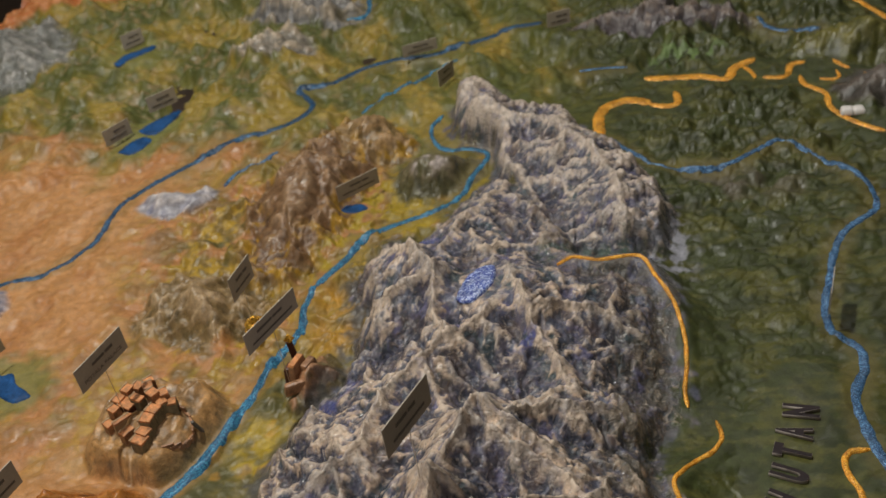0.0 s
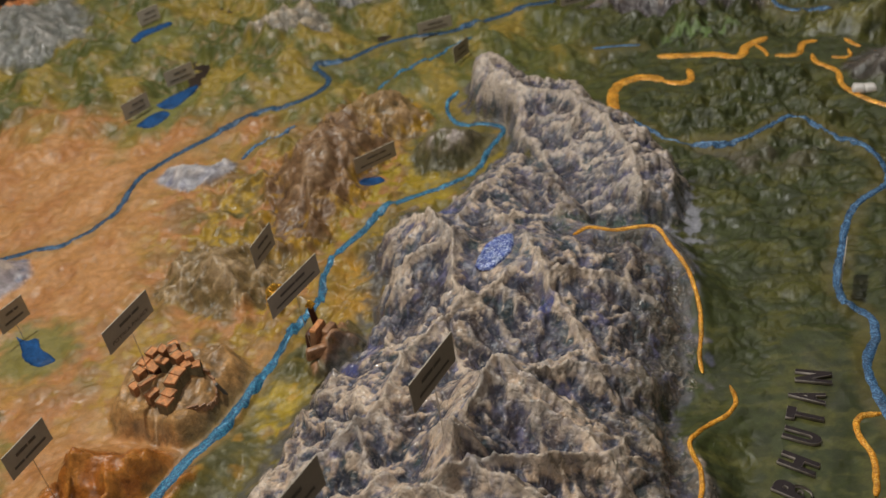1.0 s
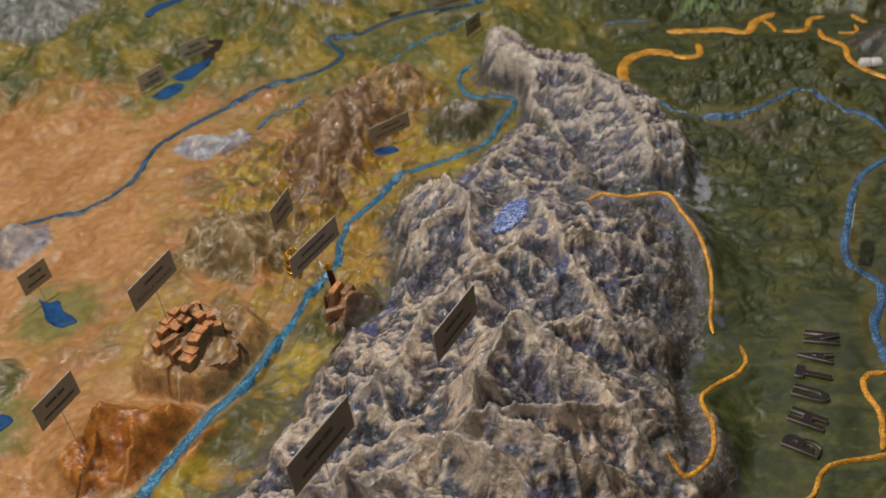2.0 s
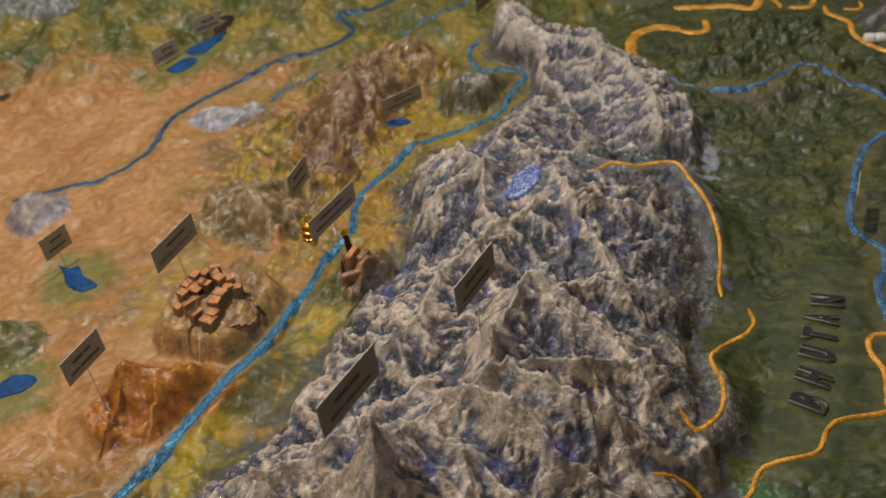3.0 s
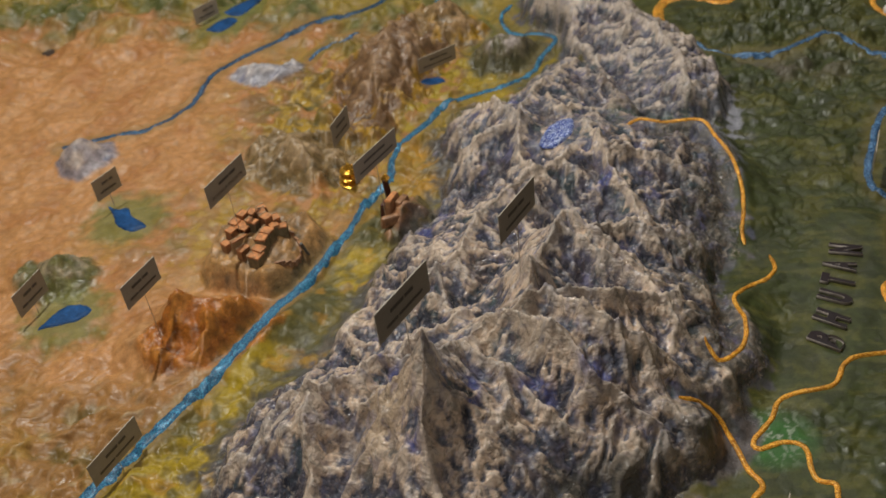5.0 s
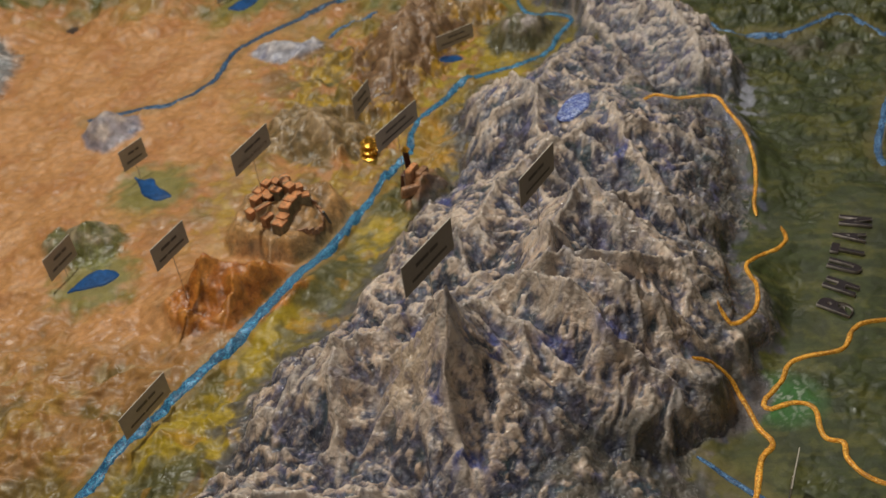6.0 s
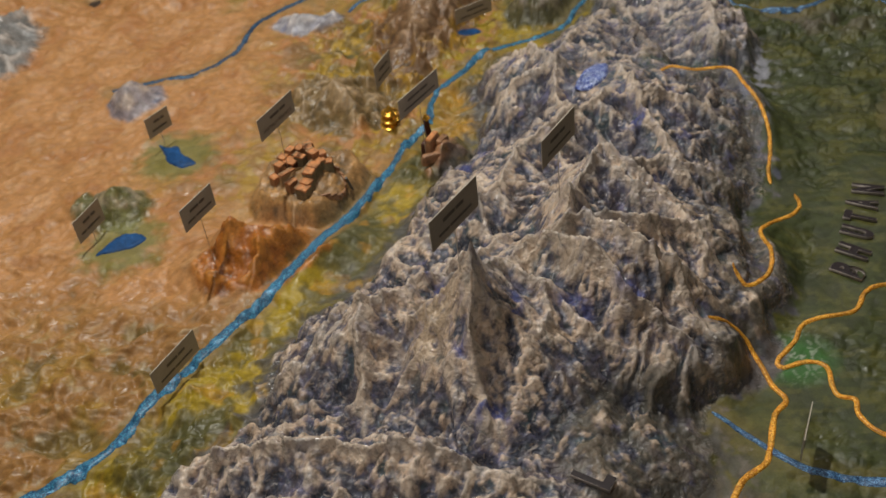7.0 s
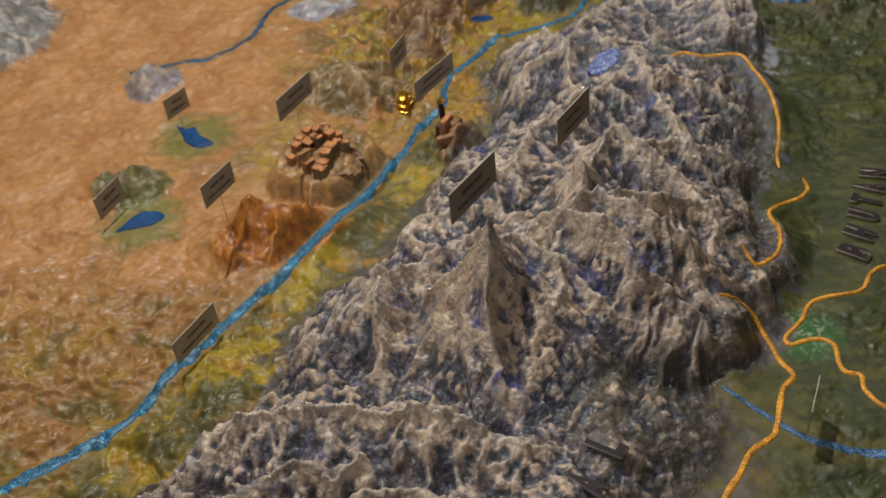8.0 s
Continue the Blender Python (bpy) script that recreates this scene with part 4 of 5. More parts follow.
# the fourth channel tells how strongly the rock is dry-brushed
paints = np.c_[CC.reshape(-1, 3), (1 - 0.75 * FF["foot"]).ravel()]
TERRAIN = {
    0: ("ground", "hand-painted relief plain of sand, ochre and dark green", "ground"),
    2: ("mountain", "pale grey plaster mountain with beige crests above the river", "mountain"),
    "brown_hill": ("hill", "brown rocky plaster hill with golden yellow foot", "hill"),
    "brown_spur": ("hill", "low brown plaster spur beside the brown hill", "hill"),
    "rocky_hill": ("hill", "ochre rocky plaster hill beside the golden pagoda", "hill"),
    "palace_hill": ("hill", "brown terraced plaster hill carrying the palace model", "hill"),
    "orange_hill": ("hill", "glossy rust-orange plaster hill beside the blue river", "hill"),
    "river_crag": ("hill", "dark plaster crag under the brown tower", "hill"),
    "white_hill": ("hill", "small white and grey plaster hill in the desert", "hill"),
    "pale_cone": ("hill", "pale grey cone hill at the river's end", "hill"),
    "pond_hill": ("hill", "mossy olive plaster hill above a blue pond", "hill"),
    "speckled_hill": ("hill", "olive plaster hill with a pale speckled top", "hill"),
    "north_crags": ("hill", "grey and beige plaster crags in green country", "hill"),
    "north_rocks": ("hill", "beige plaster rocks below the grey crags", "hill"),
    "purple_crags": ("hill", "purple-grey low plaster crags among dark green", "hill"),
    "grey_slope": ("hill", "pale grey-green plaster slope near the model's edge", "hill"),
    "west_crag": ("hill", "grey plaster crag at the desert's rim", "hill"),
    "east_mound": ("hill", "dark brown plaster mound beside the orange border", "hill"),
    "green_ridge": ("hill", "olive green plaster ridge behind the dark mound", "hill"),
    "dark_hill": ("hill", "dark slate plaster foothill crossed by the orange border", "hill"),
}
RANGE_PARTS = [("summit", 0, 1, 2, 3), ("middle_ridge", 4, 5, 6, 7), ("upper_massif", 8, 9, 10), ("north_shoulder", 11, 12, 13, 14), ("front_ridge", 15, 16, 17), ("west_spur", 18, 19)]
nearest, which = np.full(XX.shape, 9.0), np.zeros(XX.shape, np.int32)
for i, (_, *crest_ids) in enumerate(RANGE_PARTS):
    for ci in crest_ids:
        d, _ = along(XX[label_at == 1], YY[label_at == 1], CRESTS[ci][0])
        old = nearest[label_at == 1]
        which[label_at == 1] = np.where(d < old, i, which[label_at == 1])
        nearest[label_at == 1] = np.minimum(d, old)
massif = tagged(new("mountain_range"), "grey and tan varnished plaster mountain range with sharp crests", "mountain range")
for i, (name, *_) in enumerate(RANGE_PARTS):
    q = quads[(face_label == 1) & (which[:-1, :-1].reshape(-1) == i)]
    used, inverse = np.unique(q, return_inverse=True)
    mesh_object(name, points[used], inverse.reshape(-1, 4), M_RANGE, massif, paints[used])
for k in range(len(REGIONS) + 1):
    q = quads[face_label == k] if k != 1 else []
    if not len(q):
        continue
    used, inverse = np.unique(q, return_inverse=True)
    name, label, category = TERRAIN[k if k < 3 else REGIONS[k - 1]]
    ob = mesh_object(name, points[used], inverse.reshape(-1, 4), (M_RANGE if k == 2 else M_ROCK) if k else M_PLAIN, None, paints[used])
    tagged(ob, label, category, "plaster hills" if category == "hill" else "", "structure" if k == 0 else "")

# plinth below the relief, its floor and the plain room around

def slab(name, corners, z0, z1, mat):
    bm = bmesh.new()
    low = [bm.verts.new((x, y, z0)) for x, y in corners]
    high = [bm.verts.new((x, y, z1)) for x, y in corners]
    n = len(corners)
    bm.faces.new(low[::-1])
    bm.faces.new(high)
    for i in range(n):
        bm.faces.new((low[i], low[(i + 1) % n], high[(i + 1) % n], high[i]))
    return part(name, bm, mat)


tagged(slab("plinth", [(edge_x(0.12), 0.12), (edge_x(0.12) + 2.32, 0.12), (edge_x(2.66) + 2.32, 2.66), (edge_x(2.66), 2.66)], -0.82, -0.03, M_WOOD), "dark wooden plinth under the painted relief model", "plinth")
tagged(slab("floor", [(-4.5, -3.5), (4, -3.5), (4, 5.5), (-4.5, 5.5)], -0.92, -0.82, M_FLOOR), "dark brown floor of the dim exhibition room", "floor", kind="structure")
tagged(slab("ceiling", [(-4.5, -3.5), (4, -3.5), (4, 5.5), (-4.5, 5.5)], 2.70, 2.80, M_CEIL), "plain white ceiling", "ceiling", kind="structure")
for nm, cs in (("wall_north", [(-4.6, 5.5), (4.1, 5.5), (4.1, 5.6), (-4.6, 5.6)]), ("wall_south", [(-4.6, -3.6), (4.1, -3.6), (4.1, -3.5), (-4.6, -3.5)]), ("wall_west", [(-4.6, -3.5), (-4.5, -3.5), (-4.5, 5.5), (-4.6, 5.5)]), ("wall_east", [(4.0, -3.5), (4.1, -3.5), (4.1, 5.5), (4.0, 5.5)])):
    tagged(slab(nm, cs, -0.82, 2.70, M_PLASTER), "plain cream plaster wall", "wall", kind="structure")


# ---- rivers, ponds, borders ----
def ribbon(name, line, width0, width1, mat, crown=0.0012, lift=0.0008, seed=0):
    """A band of glitter glue laid on the relief, with an uneven edge and a rounded crown."""
    p = spline(line, 0.0035)[:, :2]
    tang = np.gradient(p, axis=0)
    tang /= np.linalg.norm(tang, axis=1)[:, None] + 1e-9
    side = np.c_[-tang[:, 1], tang[:, 0]]
    run = np.arange(len(p)) * 0.0035
    t = np.linspace(0, 1, len(p))
    half = (width0 + (width1 - width0) * t) * 0.5
    ends = np.minimum(1, np.minimum(run, run[-1] - run) / 0.012 + 0.35)
    wob_l = 1 + 0.26 * perlin(run * 60, run * 0.37 + seed, 700 + seed) + 0.14 * perlin(run * 190, run * 1.3 + 0.4, 720 + seed)
    wob_r = 1 + 0.26 * perlin(run * 60, run * 0.37 + seed, 740 + seed) + 0.14 * perlin(run * 190, run * 1.3 + 0.4, 760 + seed)
    cols, verts = np.linspace(-1, 1, 7), []
    for a in cols:
        w = half * ends * (wob_l if a < 0 else wob_r)
        q = p + side * (a * w)[:, None]
        z, _ = relief(q[:, 0], q[:, 1])
        dome = crown * (1 - a * a) + lift - (0.0035 if abs(a) > 0.99 else 0)
        verts.append(np.c_[q, z + dome + 0.0005 * perlin(q[:, 0] * 160, q[:, 1] * 160, 780)])
    v = np.stack(verts, 1)
    n, k = v.shape[:2]
    i = np.arange(n * k).reshape(n, k)
    f = np.stack([i[:-1, :-1], i[:-1, 1:], i[1:, 1:], i[1:, :-1]], -1).reshape(-1, 4)
    return mesh_object(name, v.reshape(-1, 3), f[:, ::-1], mat)


RIVER_LABELS = {
    "long_river": "broad turquoise glitter river winding along the grey range",
    "desert_river": "narrow blue painted river crossing the orange desert",
    "east_river": "deep blue glitter river winding through dark green country",
    "south_river": "deep blue glitter river widening under the orange border",
}
for i, (name, (line, w0, w1, mat)) in enumerate(RIVERS.items()):
    kind_of = "river" if name.endswith("river") else "stream"
    w0, w1 = (0.025, 0.0095) if name == "long_river" else (w0 * 1.6, w1 * 1.35)
    tagged(ribbon(kind_of, line, w0, w1, mat, seed=i), RIVER_LABELS.get(name, "short blue painted stream on the relief"), kind_of, "painted rivers", "structure")
for i, (line, width) in enumerate(BORDERS):
    tagged(ribbon("border_line", line, width * 1.6, width * (2.1 if i == 2 else 1.6), M_BORDER, 0.0016, 0.001, seed=20 + i), "raised orange glitter border line on the relief", "border line", "orange borders")


def pool(outline, level, mat, label, seed):
    """A pond with a wavering shore, slightly domed like poured enamel."""
    p = spline(outline + outline[:1], 0.003)[:-1, :2]
    centre = p.mean(0)
    rings, verts = (1.0, 0.94, 0.7, 0.4), []
    for r in rings:
        q = centre + (p - centre) * r * (1 + 0.06 * perlin(p[:, 0] * 90, p[:, 1] * 90, 800 + seed))[:, None]
        z = level + (0.0022 if r < 0.99 else -0.002) + 0.0006 * perlin(q[:, 0] * 120, q[:, 1] * 120, 810)
        verts.append(np.c_[q, z])
    bm = bmesh.new()
    loops = [[bm.verts.new(c) for c in ring] for ring in verts]
    n = len(p)
    for a, b in zip(loops[:-1], loops[1:]):
        for i in range(n):
            bm.faces.new((a[i], a[(i + 1) % n], b[(i + 1) % n], b[i]))
    mid = bm.verts.new((*centre, level + 0.0026))
    for i in range(n):
        bm.faces.new((loops[-1][i], loops[-1][(i + 1) % n], mid))
    bmesh.ops.recalc_face_normals(bm, faces=bm.faces[:])
    if sum(f.normal.z for f in bm.faces) < 0:
        bmesh.ops.reverse_faces(bm, faces=bm.faces[:])
    tagged(part("pond", bm, mat, flat=False), label, "pond", "painted ponds", "structure")


pool([(-0.784, 1.040), (-0.765, 1.030), (-0.749, 1.034), (-0.735, 1.010), (-0.705, 0.984), (-0.729, 0.972), (-0.757, 0.992), (-0.767, 1.012)], 0.0, M_POND, "deep blue enamel pond in the desert", 1)
pool([(-0.803, 0.757), (-0.790, 0.785), (-0.772, 0.806), (-0.742, 0.803), (-0.735, 0.79), (-0.750, 0.773), (-0.775, 0.765)], 0.0, M_POND, "deep blue enamel pond under a mossy hill", 2)
pool([(-0.755, 1.622), (-0.738, 1.655), (-0.715, 1.672), (-0.696, 1.660), (-0.705, 1.632), (-0.727, 1.612)], 0.0, M_POND, "deep blue enamel pond at the desert's rim", 3)
pool([(-0.735, 1.694), (-0.712, 1.725), (-0.685, 1.748), (-0.662, 1.765), (-0.668, 1.73), (-0.690, 1.682), (-0.715, 1.68)], 0.0, M_POND, "deep blue enamel pond beside its twin", 4)
pool([(-0.865, 1.995), (-0.850, 2.03), (-0.825, 2.045), (-0.789, 2.066), (-0.795, 2.04), (-0.83, 2.01), (-0.85, 1.985)], 0.004, M_POND, "narrow blue enamel pond in green country", 5)
pool([(-0.298, 1.362), (-0.285, 1.372), (-0.262, 1.372), (-0.251, 1.362), (-0.265, 1.352), (-0.285, 1.352)], 0.002, M_POND, "tiny blue pond under a standing name card", 6)
pool([(-0.088, 0.985), (-0.078, 1.015), (-0.058, 1.043), (-0.036, 1.047), (-0.036, 1.02), (-0.048, 0.998), (-0.070, 0.976)], 0.110, M_LAKE, "sparkling ice-blue lake high in the grey range", 7)


# ---- name cards on pins ----
def writing(text, width, height, mat, name, parent, m):
    curve = bpy.data.curves.new(name, "FONT")
    curve.body, curve.size, curve.extrude, curve.offset = text, 1.0, 0.0, 0.012
    curve.align_x, curve.align_y = "CENTER", "CENTER"
    tmp = bpy.data.objects.new(name, curve)
    scene.collection.objects.link(tmp)
    me = bpy.data.meshes.new_from_object(tmp.evaluated_get(bpy.context.evaluated_depsgraph_get()))
    bpy.data.objects.remove(tmp)
    co = np.empty(len(me.vertices) * 3, np.float32)
    me.vertices.foreach_get("co", co)
    co = co.reshape(-1, 3)
    lo, hi = co.min(0), co.max(0)
    co[:, 0] = ((co[:, 0] - lo[0]) / (hi[0] - lo[0]) - 0.5) * width
    co[:, 1] = ((co[:, 1] - lo[1]) / (hi[1] - lo[1]) - 0.5) * height
    me.vertices.foreach_set("co", co.ravel())
    me.transform(m)
    me.materials.clear()
    me.materials.append(mat)
    ob = new(name, me)
    ob.parent = parent
    return ob


def name_card(x, y, z, length, height, yaw, label, text="", lean=0.0):
    """A card held upright by a thin pin that stands in the relief."""
    foot = ground_at(x, y)
    base = new("name_card")
    base.location = (x, y, foot - 0.004)
    base.rotation_euler = (0, 0, radians(yaw))
    tagged(base, label, "name card", "name cards on pins")
    rise = max(z - foot, 0.006) + 0.004
    tilt = Matrix.Translation((0, 0, rise)) @ Matrix.Rotation(radians(lean), 4, "X")
    body = block(length, 0.0012, height, tilt, 0.0003)
    for f in body.faces:
        f.material_index = 0 if abs(f.normal.y) > 0.8 else 1
    part("card", body, [M_CARD, M_EDGE], base)
    part("pin", rod(0.0005, 0.0005, rise + height * 0.6, Matrix.Translation((0, 0.0013, 0)), 8), M_PIN, base)
    up = tilt @ Matrix.Translation((0, -0.0009, 0)) @ Matrix.Rotation(radians(90), 4, "X")
    rnd = random.Random(int((x + 5) * 1000))

    def bars(level, span, tall, shift, words):
        """A line of writing as plain bars, one a word."""
        total, at, pieces = sum(words), shift - span / 2, []
        for w in words:
            wide = span * w / total
            pieces.append(block(wide - 0.0022, tall, 0.0003, up @ Matrix.Translation((at + wide / 2, level, 0))))
            at += wide
        part("line_of_writing", joined(*pieces), M_INK, base)
    bars(height * 0.66, length * rnd.uniform(0.42, 0.55), height * 0.11, rnd.uniform(-0.004, 0.006), [3, 2])
    if text:
        writing(text, length * 0.80, height * 0.15, M_INK, "line_of_writing", base, up @ Matrix.Translation((0, height * 0.30, 0.0004)))
    else:
        bars(height * 0.30, length * rnd.uniform(0.66, 0.82), height * 0.085, 0, rnd.choice(([4, 5], [3, 6], [7], [2, 5])))
    return base


name_card(-0.518, 0.879, 0.135, 0.086, 0.036, 66, "grey-brown card with dark writing above the palace", "POTALA PALACE")
name_card(-0.316, 0.937, 0.125, 0.100, 0.033, 60, "long grey-brown card with dark writing beside the river")
name_card(-0.112, 0.654, 0.231, 0.081, 0.040, 61, "grey-brown card with dark writing on the grey range")
name_card(-0.221, 0.469, 0.270, 0.088, 0.040, 60, "grey-brown card with dark writing above the highest crest")
name_card(-0.597, 0.701, 0.110, 0.066, 0.037, 66, "grey-brown card with dark writing beside the orange hill")
name_card(-0.770, 1.035, 0.030, 0.050, 0.038, 58, "small grey-brown card with dark writing behind a pond")
name_card(-0.811, 0.792, 0.020, 0.062, 0.040, 72, "grey-brown card with dark writing beside the mossy hill")
name_card(-0.598, 0.500, 0.025, 0.084, 0.036, 66, "grey-brown card with dark writing beside the turquoise river")
name_card(-0.264, 1.384, 0.020, 0.080, 0.030, 36, "grey-brown card with dark writing over a tiny pond")
name_card(-0.392, 1.083, 0.079, 0.060, 0.040, 72, "grey-brown card with dark writing behind the golden pagoda")
name_card(-0.694, 1.766, 0.010, 0.062, 0.034, 38, "grey card with dark writing beside the twin ponds")
name_card(-0.755, 1.655, 0.010, 0.060, 0.034, 50, "grey card with dark writing beside a blue pond")
name_card(-0.834, 2.064, 0.010, 0.052, 0.034, 42, "grey card with dark writing in green country")
name_card(-0.182, 1.876, 0.010, 0.074, 0.026, 20, "grey card with dark writing beside the upper river")
name_card(-0.124, 1.732, 0.010, 0.050, 0.034, 56, "dark grey card with dark writing beside the stream")
name_card(0.101, 1.919, 0.010, 0.050, 0.032, 18, "grey card with dark writing at the river's head")
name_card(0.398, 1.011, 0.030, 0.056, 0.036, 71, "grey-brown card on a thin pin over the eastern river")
name_card(0.145, 0.376, 0.028, 0.056, 0.036, 71, "grey-brown card on a thin pin over the southern river")


# ---- raised plastic letters ----
def plastic_letter(char, x, y, yaw, width, height, word):
    curve = bpy.data.curves.new("letter", "FONT")
    curve.body, curve.size, curve.extrude, curve.bevel_depth, curve.bevel_resolution, curve.offset = char, 1.0, 0.07, 0.018, 1, 0.035
    tmp = bpy.data.objects.new("letter", curve)
    scene.collection.objects.link(tmp)
    me = bpy.data.meshes.new_from_object(tmp.evaluated_get(bpy.context.evaluated_depsgraph_get()))
    bpy.data.objects.remove(tmp)
    co = np.empty(len(me.vertices) * 3, np.float32)
    me.vertices.foreach_get("co", co)
    co = co.reshape(-1, 3)
    lo, hi = co.min(0), co.max(0)
    co = ((co - lo) / (hi - lo) - np.array((0.5, 0.5, 0.0))) * np.array((width * 0.80, height * 0.90, 0.0052))
    me.vertices.foreach_set("co", co.astype(np.float32).ravel())
    me.materials.clear()
    me.materials.append(M_LETTER)
    me.materials.append(M_RIM)
    me.update()
    for p in me.polygons:
        p.material_index = 0 if p.normal.z > 0.9 else 1
    ob = new("letter", me)
    ob.location = (x, y, ground_at(x, y) + 0.0005)
    ob.rotation_euler = (0, 0, radians(yaw))
    return tagged(ob, f"dark glossy raised plastic letter {char} with worn pale edge", "letter", f"letters of {word}")


for char, x, y, yaw, w in (("N", 0.321, 0.843, 76, 0.024), ("A", 0.3055, 0.811, 74, 0.023), ("T", 0.2965, 0.781, 68, 0.023), ("U", 0.286, 0.750, 63, 0.022), ("H", 0.2725, 0.711, 57, 0.025), ("B", 0.258, 0.6735, 55, 0.026)):
    plastic_letter(char, x, y, yaw, w, 0.048, "BHUTAN")
for char, x, y, yaw, w in (("L", -0.086, 0.300, 62, 0.023), ("A", -0.107, 0.252, 60, 0.026)):
    plastic_letter(char, x, y, yaw, w, 0.050, "a country's name")


# ---- palace model ----
def palace_block(parent, x, y, z, sx, sy, h, yaw, wall=M_WALL, name="wing"):
    m = pose(x, y, z, 0, 0, yaw)
    body = part(name, block(sx, sy, h, m, 0.0006, 0.93), wall, parent)
    part("roof", block(sx * 0.92, sy * 0.92, 0.0034, m @ Matrix.Translation((0, 0, h - 0.0003)), 0.0010), M_ROOF, body, "orange flat roof")
    part("parapet", block(sx * 0.97, 0.0018, 0.0048, m @ Matrix.Translation((0, sy * 0.46, h - 0.0006)), 0.0006), M_CREAM, body)
    rows = max(1, int(h / 0.009))
    n = max(2, int(sy / 0.007))
    holes = [block(0.0008, 0.0016, 0.0026, m @ Matrix.Translation((sx * 0.487, (j + 0.5) / n * sy * 0.84 - sy * 0.42, h * (r + 0.45) / rows))) for r in range(rows) for j in range(n)]
    part("windows", joined(*holes), M_INK, body)
    return body


palace = new("palace_model")
palace.location = (-0.492, 0.876, ground_at(-0.492, 0.876) - 0.01)
tagged(palace, "orange-roofed hill palace model with pale walls on its hill", "palace model")
WINGS = [
    # dx, dy, height, length, depth, turn, wall: a curved row from the front block round the back to the east end
    (0.003, -0.041, 0.030, 0.015, 0.017, 62, M_WALL), (0.006, -0.030, 0.026, 0.013, 0.016, 66, M_WALL),
    (0.009, -0.016, 0.030, 0.014, 0.015, 72, M_WALL), (0.015, -0.003, 0.027, 0.013, 0.015, 62, M_WALL),
    (0.022, 0.009, 0.024, 0.012, 0.013, 35, M_WALL), (0.034, 0.012, 0.028, 0.011, 0.011, 15, M_WALL),
    (0.024, 0.020, 0.036, 0.010, 0.012, 30, M_TOWER), (0.012, 0.016, 0.038, 0.012, 0.013, 55, M_TOWER),
    (0.002, 0.030, 0.042, 0.012, 0.012, 20, M_TOWER), (0.000, 0.042, 0.046, 0.011, 0.010, 40, M_TOWER),
    (-0.014, 0.036, 0.040, 0.012, 0.012, 65, M_TOWER), (-0.026, 0.030, 0.040, 0.013, 0.011, 60, M_TOWER),
    (-0.036, 0.018, 0.036, 0.013, 0.012, 70, M_TOWER), (-0.040, 0.004, 0.024, 0.011, 0.012, 50, M_TOWER),
    # the low maroon block stands in for shade in the back-left hollow
    (-0.022, 0.012, 0.018, 0.018, 0.018, 65, M_MAROON), (-0.008, 0.012, 0.030, 0.010, 0.016, 65, M_WALL),
    (-0.026, -0.010, 0.016, 0.024, 0.005, 38, M_CREAM), (-0.048, -0.008, 0.016, 0.010, 0.012, 45, M_TOWER),
    (-0.018, -0.026, 0.014, 0.016, 0.010, 52, M_TOWER),
]
for dx, dy, level, sx, sy, yaw, wall in WINGS:
    low = ground_at(palace.location.x + dx, palace.location.y + dy) - palace.location.z - 0.012
    palace_block(palace, dx, dy, low, sx * 1.2, sy * 1.2, level * 0.50 + 0.012, yaw + 5 * math.sin(dx * 900), wall)
for k in range(9):
    a = radians(-75 + 17 * k)
    dx, dy = 0.026 + 0.032 * math.cos(a), -0.012 + 0.030 * math.sin(a)
    low = ground_at(palace.location.x + dx, palace.location.y + dy) - palace.location.z
    part("terrace_wall", block(0.0155, 0.003, 0.009, pose(dx, dy, low - 0.003, 0, 0, math.degrees(a) + 94), 0.0008), M_TOWER, palace)
low = ground_at(palace.location.x + 0.066, palace.location.y) - palace.location.z
part("gate_post", block(0.004, 0.004, 0.034, pose(0.066, 0.0, low - 0.006, 14, -14, 20), 0.0006), M_INK, palace)

# brown tower on the crag by the river
tower = new("monastery_model")
tower.location = (-0.305, 0.950, ground_at(-0.305, 0.950) - 0.012)
tagged(tower, "brown carved monastery model on a crag by the river", "monastery model")
part("keep", block(0.010, 0.011, 0.044, pose(-0.010, 0.034, 0.0, 0, -4, 20), 0.0012, 0.8), M_MAROON, tower, "dark brown tower")
part("keep_roof", rod(0.008, 0.002, 0.008, pose(-0.012, 0.034, 0.043, 0, 0, 20), 4), M_GOLD, tower, "dull golden roof")
part("hall", block(0.013, 0.036, 0.034, pose(-0.002, 0.006, -0.004, 0, 0, -24), 0.003, 0.75), M_TOWER, tower)
part("hall", block(0.014, 0.030, 0.030, pose(0.012, 0.010, -0.006, 0, 0, -28), 0.003, 0.75), M_TOWER, tower)
part("hall", block(0.012, 0.022, 0.026, pose(-0.014, 0.008, -0.006, 0, 0, -18), 0.003, 0.75), M_MAROON, tower)
part("hall_roof", block(0.010, 0.027, 0.003, pose(-0.002, 0.006, 0.029, 0, 0, -24), 0.0008, 0.85), M_ROOF, tower, "faded orange roof")
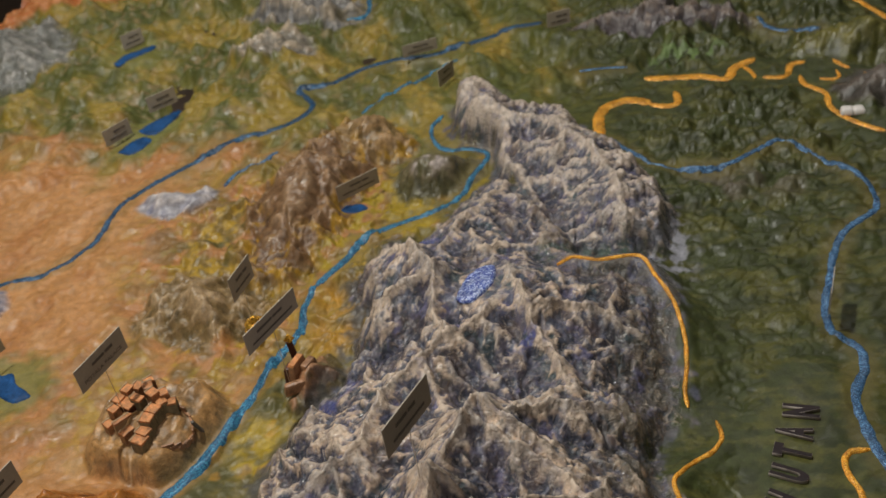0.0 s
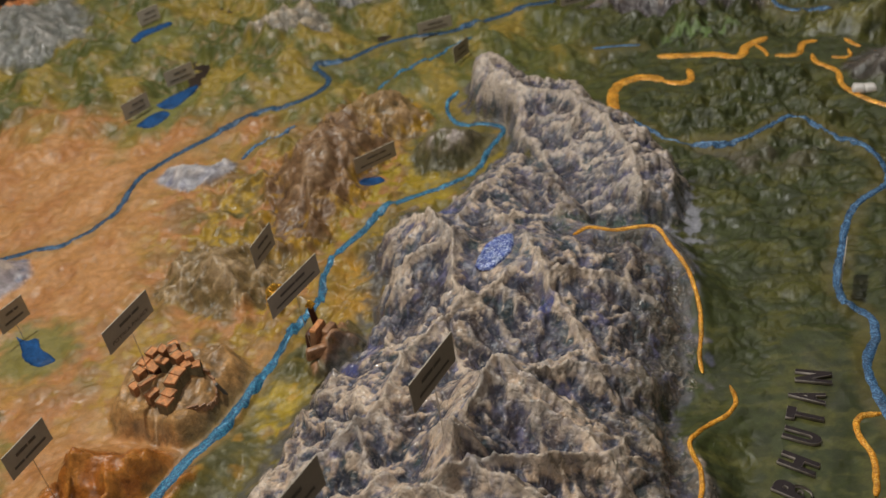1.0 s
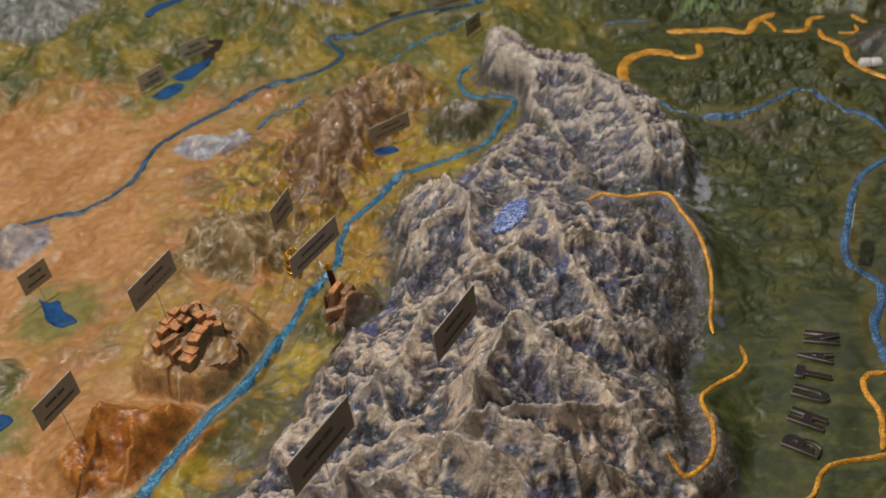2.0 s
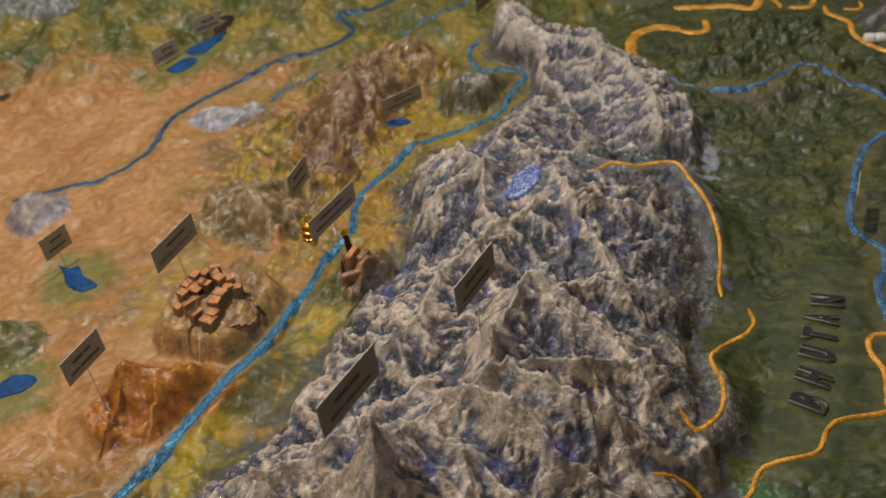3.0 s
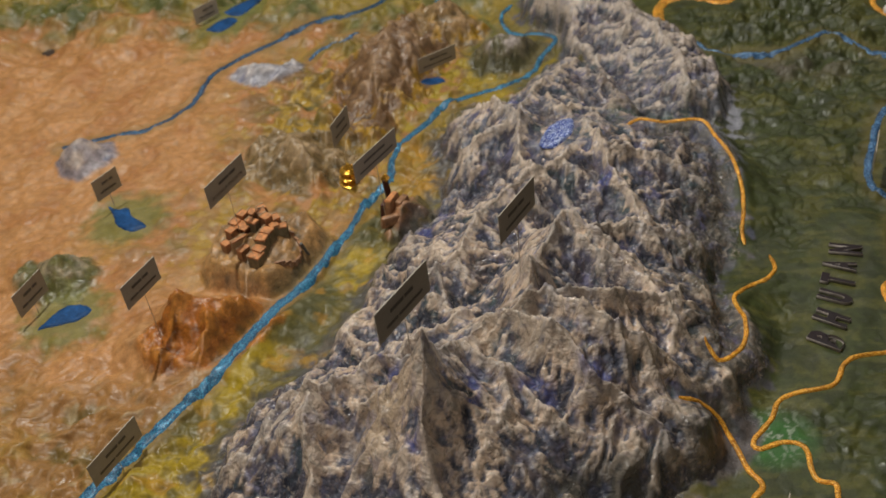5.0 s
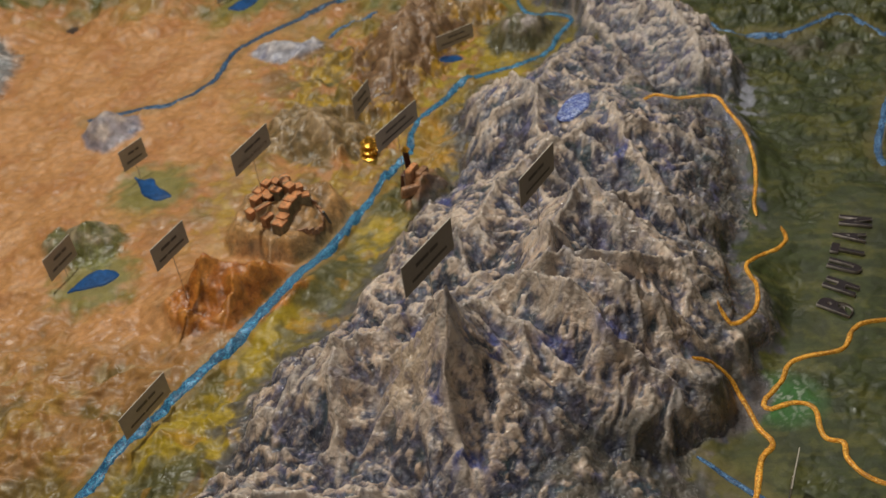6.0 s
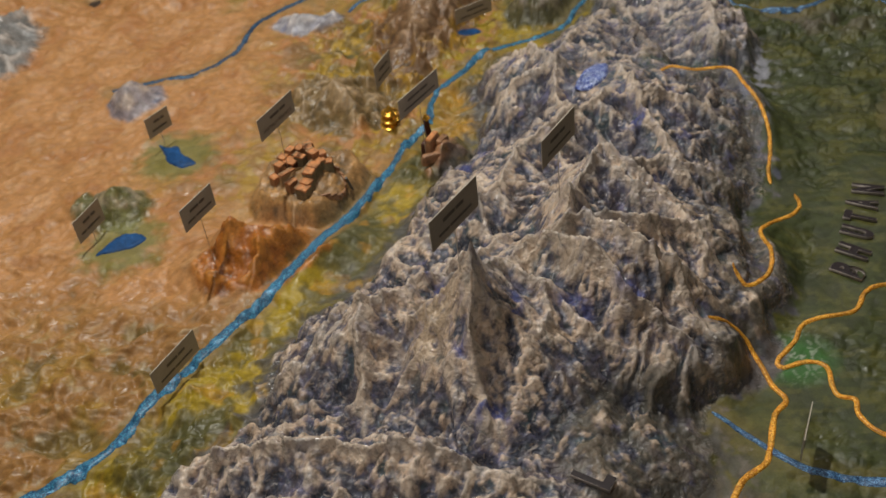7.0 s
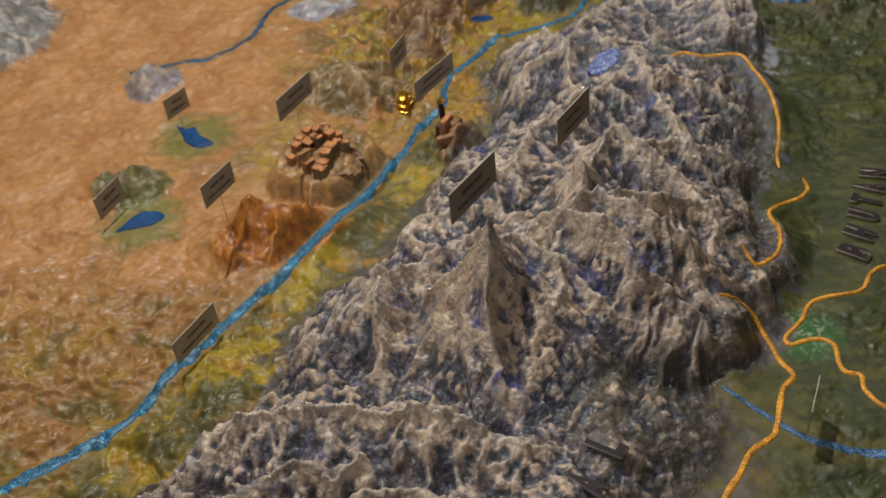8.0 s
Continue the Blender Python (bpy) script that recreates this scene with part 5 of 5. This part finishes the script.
part("forecourt", block(0.034, 0.012, 0.018, pose(-0.004, -0.018, -0.004, 0, 0, 22), 0.004, 0.8), M_TOWER, tower)

# golden tiered pagoda
pagoda = new("pagoda_model")
pagoda.location = (-0.391, 1.076, ground_at(-0.391, 1.076) - 0.001)
tagged(pagoda, "shiny golden tiered pagoda model on the ochre hill", "pagoda model")
for k in range(3):
    r = 0.0155 - 0.0015 * k
    part("tier", rod(r, r * 0.90, 0.0085, pose(0, 0, 0.0115 * k), 20), M_GOLD, pagoda, flat=False)
    part("eave", rod(r * 1.18, r * 0.8, 0.003, pose(0, 0, 0.0115 * k + 0.0085), 20), M_GOLD, pagoda)
part("spire", rod(0.008, 0.003, 0.008, pose(0, 0, 0.0345), 12), M_GOLD, pagoda)

# white plastic piece beside the far border
bm = joined(block(0.024, 0.022, 0.012, pose(-0.009, 0, 0), 0.004, 0.75), block(0.024, 0.022, 0.011, pose(0.009, 0.002, 0, 0, 0, 8), 0.004, 0.75))
chip = tagged(part("plastic_piece", bm, M_WHITE, flat=False), "small white twin-lobed plastic piece beside the border", "plastic piece")
chip.location = (0.566, 1.505, ground_at(0.566, 1.505) - 0.001)
chip.rotation_euler = (0, 0, radians(-8))

# ---- spotlight, and panels for the added fill lamps ----
can = new("spotlight")
can.matrix_world = look(SPOT_AT, SPOT_TO)
tagged(can, "black ceiling spotlight aimed at the relief model", "spotlight")
shell = bmesh.new()
bmesh.ops.create_cone(shell, cap_ends=False, segments=24, radius1=0.075, radius2=0.06, depth=0.16)
shell.transform(pose(0, 0, 0.07))
part("housing", shell, M_LAMP, can)
part("stem", rod(0.012, 0.012, 0.30, can.matrix_world.inverted() @ pose(SPOT_AT[0] - 0.03, SPOT_AT[1] + 0.06, 2.46)), M_LAMP, can)
# casings for the added fill lamps, out of view
for px, py, watts in FILL_PANELS:
    t = new("fill_panel")
    t.location = (px, py, 2.645)
    tagged(t, "flat white ceiling panel holding an added fill light", "ceiling light", "ceiling panels")
    part("frame", block(1.26, 0.56, 0.054, pose(0, 0, 0), 0.004), M_CEIL, t)
